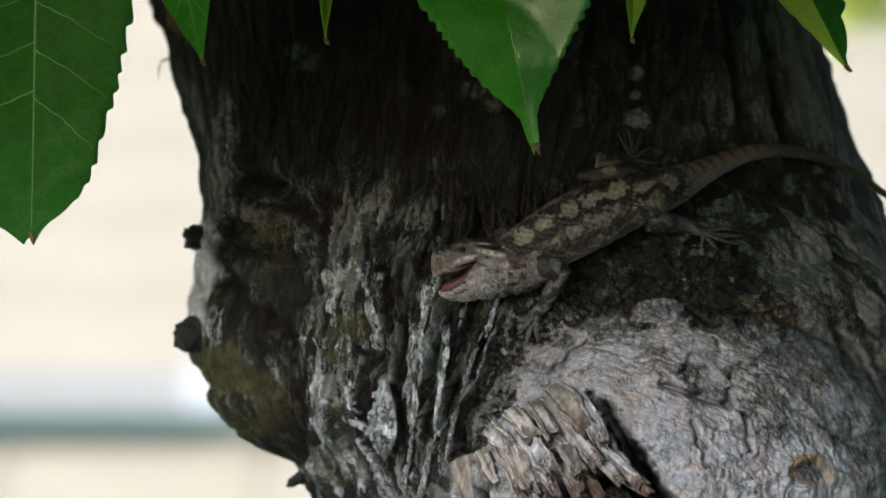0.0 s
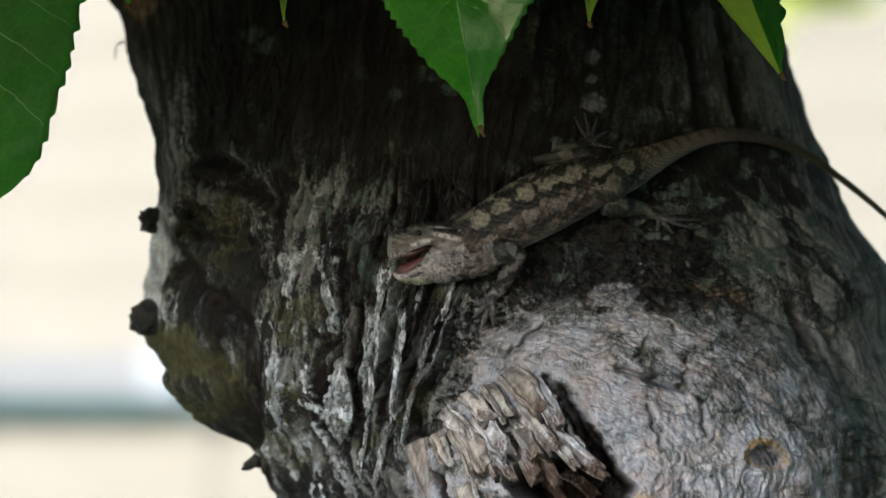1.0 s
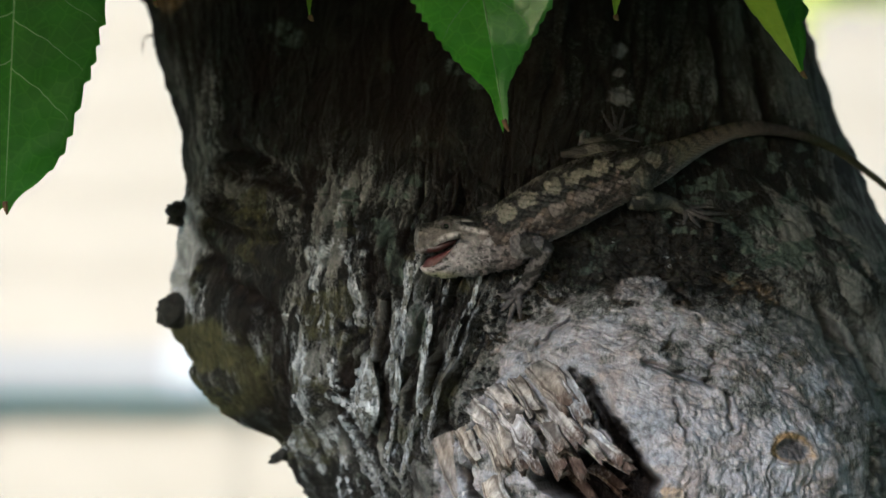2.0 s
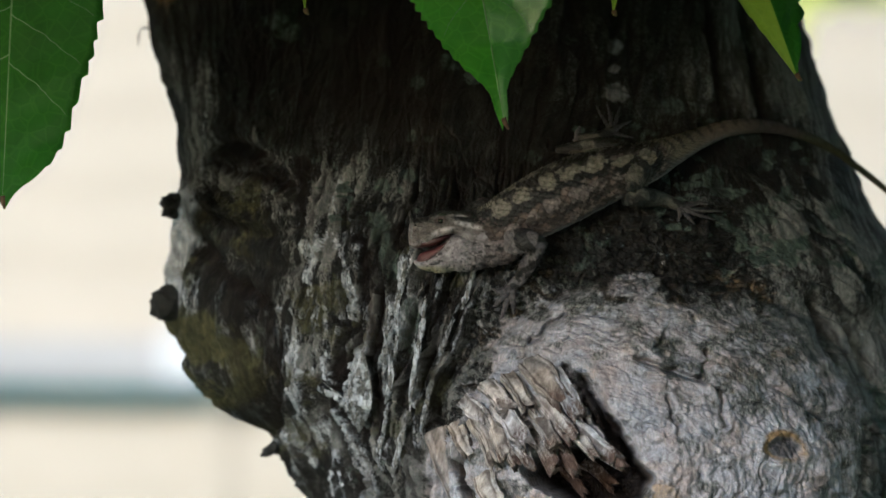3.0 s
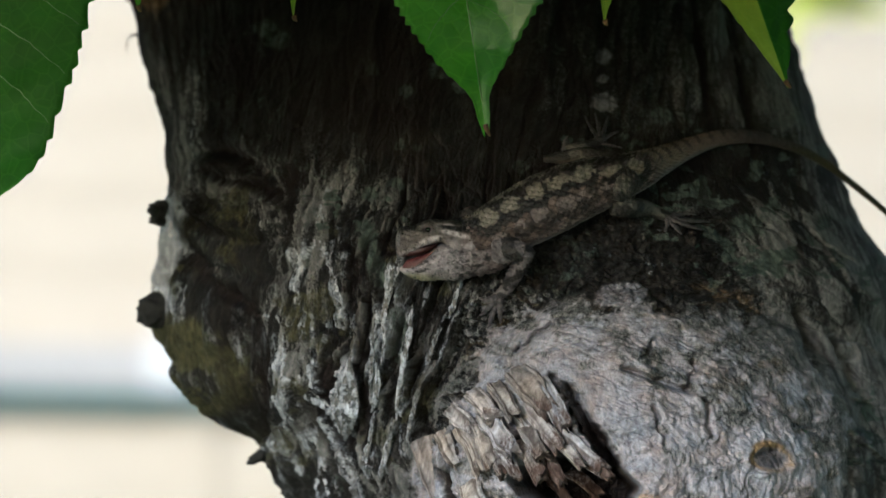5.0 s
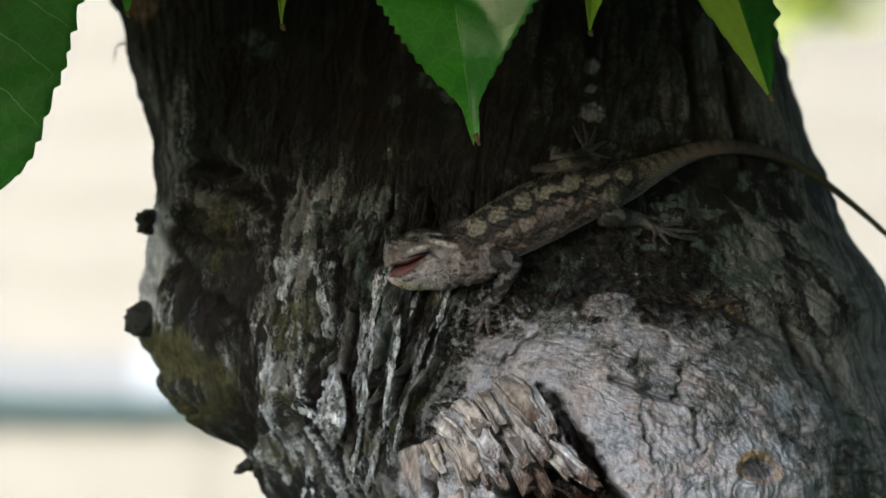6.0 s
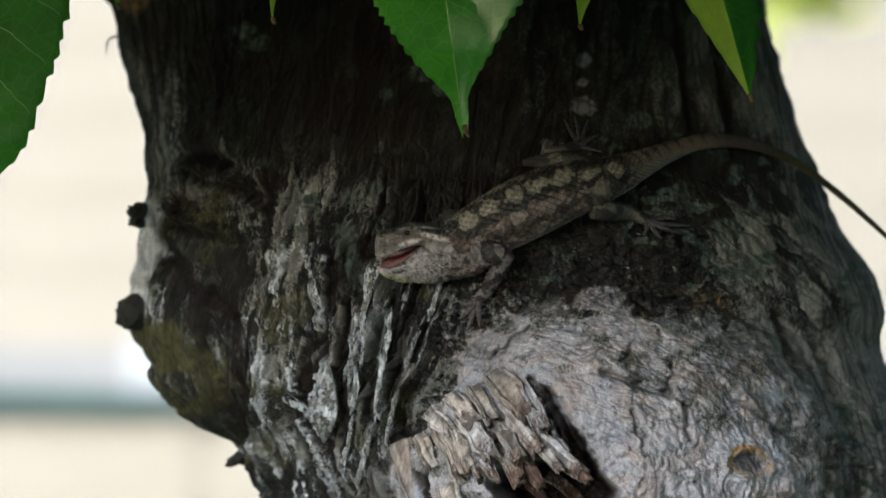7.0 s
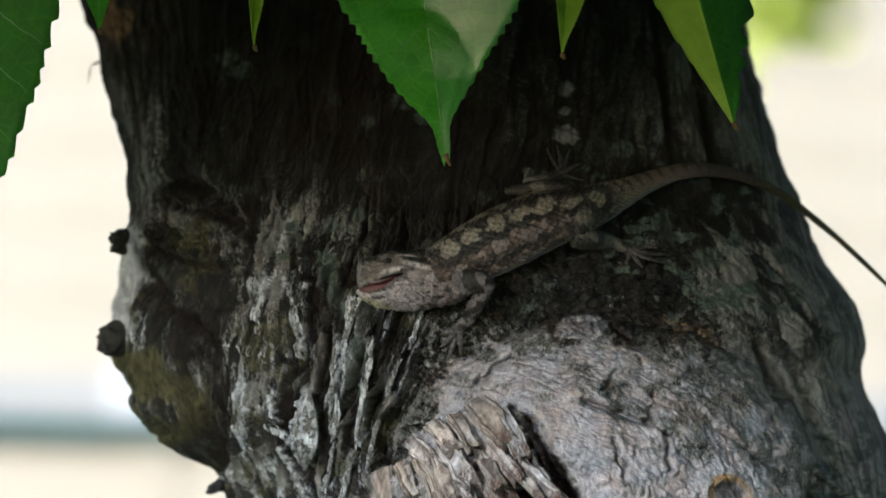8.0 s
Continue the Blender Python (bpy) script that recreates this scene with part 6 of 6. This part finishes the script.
def lower_jaw():
    """Lower jaw; hinged at the corner of the mouth."""
    top = [(697, 483), (705, 484), (720, 480), (738, 467), (751, 452), (764, 439), (800, 436), (818, 440)]
    low = [(697, 489), (705, 495), (720, 500), (738, 503), (765, 501), (790, 494), (818, 478)]
    wid = [(697, 12), (712, 19), (735, 26), (765, 33), (800, 37), (818, 34)]
    V, X, Y, D, rnd = jaw_loft(top, low, wid, x0=696.0, x1=820.0, power=2.2, seed=3, nose=7.0)
    col = jaw_tone(V, X, Y, rnd)
    me = sheet("lower_jaw", V, True, True, {"tone": np.clip(col, 0, 0.8)})
    me.transform(Matrix.Translation(-HINGE))
    ob = part("lower_jaw", me, M_HIDE, None, "pale speckled lower jaw")
    ob.parent = lizard
    ob.matrix_parent_inverse = lizard.matrix_basis.inverted()
    ob.matrix_basis = Matrix.Translation(HINGE)
    top2 = [(703, 472), (715, 467), (738, 457), (761, 442)]
    low2 = [(703, 492), (720, 487), (738, 474), (761, 448)]
    Vt = jaw_loft(top2, low2, [(703, 8), (725, 17), (748, 22), (761, 24)], 30, 30, x0=702, x1=761, scales=False, d0=HEAD_D)[0]
    me = sheet("tongue", Vt, True, True)
    me.transform(Matrix.Translation(-HINGE))
    tg = part("tongue", me, M_MOUTH, None, "pink fleshy tongue")
    tg.parent = ob
    Vg = tube([at(700, 485, HEAD_D - 9 * STEP), at(719, 482, HEAD_D - 18 * STEP), at(738, 468, HEAD_D - 25 * STEP), at(759, 443, HEAD_D - 30 * STEP)], [1.2 * STEP, 1.3 * STEP, 0.8 * STEP], 8)
    me = sheet("gum", Vg, True, True)
    me.transform(Matrix.Translation(-HINGE))
    g = part("gum", me, M_LIP, None, "pale lip along the jaw")
    g.parent = ob
    return ob


head()
throat()
JAW = lower_jaw()


def limb_piece(name, pts, radii, parent, tint, seed, label=""):
    """A scaled piece of leg along (x, y, depth) points; radii in steps."""
    P = [tuple(at(x, y, d)) for x, y, d in pts]
    n, m = 110, 64
    V = tube(P, [r * STEP for r in radii], m, 0.10, seed, rings=n)
    c = V.mean(1, keepdims=True)
    s = np.concatenate([[0], np.cumsum(np.linalg.norm(np.diff(c[:, 0], axis=0), axis=1))])
    q = np.arange(m) / m
    rel, rnd = scale_relief(s[:, None] + 0 * q[None], q[None] + 0 * s[:, None], 11, 0.0028, 0.16)
    V = c + (V - c) * (1 + rel[..., None])
    x = (V[..., 0] / STEP) + 784
    col = lerp(np.broadcast_to(tint, V.shape), np.broadcast_to(tint * 0.5, V.shape), rnd * 0.9)
    dk = smooth(0.47, 0.55, fbm(s[:, None] * 230 + 1.5 * q[None], q[None] * 4 + seed, 60 + seed, 2))
    col = lerp(col, np.broadcast_to(BLACK * 1.3, V.shape), dk * 0.93)
    return part(name, sheet(name, V, True, True, {"tone": np.clip(col, 0, 0.8)}), M_HIDE, parent, label)


def toe(pts, r, parent, tint=0.38):
    P = [tuple(at(x, y, d)) for x, y, d in pts]
    V = tube(P, [r * STEP, r * STEP * 0.75, r * STEP * 0.2], 10, 0.25, 4, rings=18)
    c = V.mean(1, keepdims=True)
    ringy = 1 + 0.22 * np.sin(np.arange(18) * 2.1)[:, None, None]
    V = c + (V - c) * ringy
    tone = np.broadcast_to(GREY * tint, V.shape) * (0.7 + 0.4 * (np.sin(np.arange(18) * 2.1) > 0))[:, None, None]
    return part("toe", sheet("toe", V, True, True, {"tone": tone}), M_HIDE, parent)


def legs():
    bd = lambda x, y, lift: bark_depth(x, y) - (lift + 2.5) * STEP
    body = float(SPL[int(900 * 2.0 / 20), 1])
    # fore leg towards the viewer: upper arm back and down, forearm forward to the bark
    d_el = min(body - 46 * STEP, bd(916, 460, 12))
    limb_piece("upper_arm", [(866, 446, body - 30 * STEP), (892, 445, body - 44 * STEP), (914, 449, d_el)], [23, 20, 14], lizard, GREY * 0.8, 1)
    fa = limb_piece("forearm", [(917, 446, d_el), (903, 478, (d_el + bd(880, 515, 14)) / 2), (884, 512, bd(880, 515, 13)), (868, 528, bd(868, 530, 8))], [14, 13, 10, 8], lizard, GREY * 0.72, 2)
    for a, b in (((850, 536), (834, 531)), ((852, 548), (838, 562)), ((860, 556), (850, 586)), ((872, 552), (873, 576))):
        toe([(872, 526, bd(872, 526, 8)), (a[0], a[1], bd(a[0], a[1], 8)), (b[0], b[1], bd(b[0], b[1], 4))], 7.0, fa)
    # hind leg towards the viewer: thigh along the flank, shin back along the bark
    hip = float(SPL[int(900 * 6.0 / 20), 1])
    limb_piece("thigh", [(1098, 316, hip - 26 * STEP), (1076, 334, hip - 44 * STEP), (1070, 356, hip - 46 * STEP)], [24, 25, 18], lizard, OLIVE * 0.6, 3)
    sh = limb_piece("shin", [(1066, 362, hip - 40 * STEP), (1092, 365, hip - 34 * STEP), (1132, 370, bd(1132, 374, 14)), (1168, 383, bd(1168, 384, 8))], [17, 17, 12, 8], lizard, OLIVE * 0.68, 4)
    for a, b in (((1192, 376), (1216, 378)), ((1202, 388), (1242, 390)), ((1198, 396), (1228, 405)), ((1180, 400), (1192, 414)), ((1166, 396), (1160, 408))):
        toe([(1164, 382, bd(1164, 384, 8)), (a[0], a[1], bd(a[0], a[1], 7)), (b[0], b[1], bd(b[0], b[1], 3))], 5.0, sh, 0.3)
    # far hind leg, seen over the back
    limb_piece("far_thigh", [(1078, 290, bd(1078, 280, 22)), (1030, 276, bd(1030, 270, 18)), (985, 280, bd(985, 276, 14)), (944, 284, bd(944, 280, 8))], [15, 14, 11, 5], lizard, OLIVE * 0.62, 5, "far thigh raised over the back")
    fs = limb_piece("far_shin", [(984, 264, bd(984, 262, 12)), (1000, 264, bd(1000, 262, 12)), (1022, 260, bd(1022, 258, 11)), (1044, 248, bd(1044, 246, 8))], [8, 9, 9, 8], lizard, OLIVE * 0.5, 6)
    toe([(984, 266, bd(984, 264, 8)), (984, 254, bd(984, 252, 8)), (987, 243, bd(987, 242, 6))], 7.5, fs, 0.62)
    for a, b in (((1028, 228), (1016, 206)), ((1040, 222), (1034, 200)), ((1052, 226), (1058, 206)), ((1060, 240), (1078, 232)), ((1058, 256), (1084, 262))):
        toe([(1044, 252, bd(1044, 250, 9)), (a[0], a[1], bd(a[0], a[1], 7)), (b[0], b[1], bd(b[0], b[1], 3))], 4.0, fs, 0.3)
    # far fore foot just behind the shoulder
    limb_piece("far_arm", [(838, 392, bd(838, 380, 26)), (818, 384, bd(818, 378, 16)), (800, 388, bd(800, 386, 10))], [16, 13, 8], lizard, BROWN * 0.9, 7)


legs()


# ---- what moves ----
def motions():
    # the jaw closes slowly
    jaw = [(0, 2), (0.5, 1), (1.0, 0), (1.7, -0.5), (2.8, -1), (3.5, -1), (4.0, -2), (4.5, -4), (4.7, -4), (5.8, -5.5), (6.5, -6.5), (7.0, -9.5), (7.5, -12.5), (8.0, -15.5)]
    walk(JAW, [(t, Matrix.Translation(HINGE) @ Matrix.Rotation(radians(-a), 4, "Y")) for t, a in jaw])
    # the leaves sway: seconds, the tip's shift right and up in millimetres
    sways = {
        "big": [(0, 2.7, -2.7), (0.5, 1.0, -1.5), (1, 0, 0), (1.5, -4.4, 2.2), (1.7, -3, 1), (3, 0, -2), (3.5, -2.7, -4), (4.5, -2.7, -3.4), (4.7, -3, -3), (6, -2.7, 0.5), (6.5, -1.7, 2.2), (8, -3.2, 1.5)],
        "middle": [(0, 5.2, -1.6), (0.5, -0.9, -2.3), (1, 0, 0), (1.5, -0.1, -1.7), (1.7, -1.4, 0), (3, 0.9, -1.8), (3.5, -1.3, -2.2), (4, -0.9, 1.8), (4.5, -0.8, -3), (4.7, -2, -0.5),
                   (6, -1.2, 0), (6.5, -2, 0.1), (7, -2.4, 0.9), (8, -2.6, 0.7)],
        "corner": [(0, 13.9, -17.5), (0.5, 4.8, -15.4), (1, 0, 0.5), (1.7, -0.5, -1), (3, -0.6, -1), (4.5, -0.8, -2.2), (4.7, -1.3, -3.5), (6, -1, -2.1), (7, -1.6, -1.7), (8, -2.2, -1)],
        "thin": [(0, -0.8, -0.3), (0.5, -2.3, -0.2), (1, 0, 0), (1.5, -0.4, -0.3), (4.5, -1.2, 0.1), (6, -1.3, 0.4), (8, -2.2, 0.2)],
        "small": [(0, -0.8, -0.2), (0.5, -1.6, -0.5), (1, -0.4, -0.4), (1.7, -1, -0.1), (4.5, 1.5, 0.6), (6, -0.2, 0.2), (8, -1.1, 0)],
        "folded": [(0, 10.6, 5.7), (0.5, 2.0, 1.0), (1, 0, 0), (1.5, -2.7, 0.1), (3, -3.4, -2.4), (3.5, -5.3, -2.4), (4, -1.9, -0.5), (4.5, 0.3, 1), (4.7, -1, 0), (6, -5, -1.8), (6.5, -6.5, -2.7), (7, -10.4, -2.6), (8, -9.6, -2.4)],
    }
    for key, rows in sways.items():
        ob, m, L = LEAVES[key]
        base = m @ Vector((0, 0, L))
        walk(ob, [(t, Matrix.Translation((0, 0, v / 1000)) @ Matrix.Translation(base) @ Matrix.Rotation(-u / 1000 / L, 4, "Y") @ Matrix.Translation(-base) @ m) for t, u, v in rows])


motions()
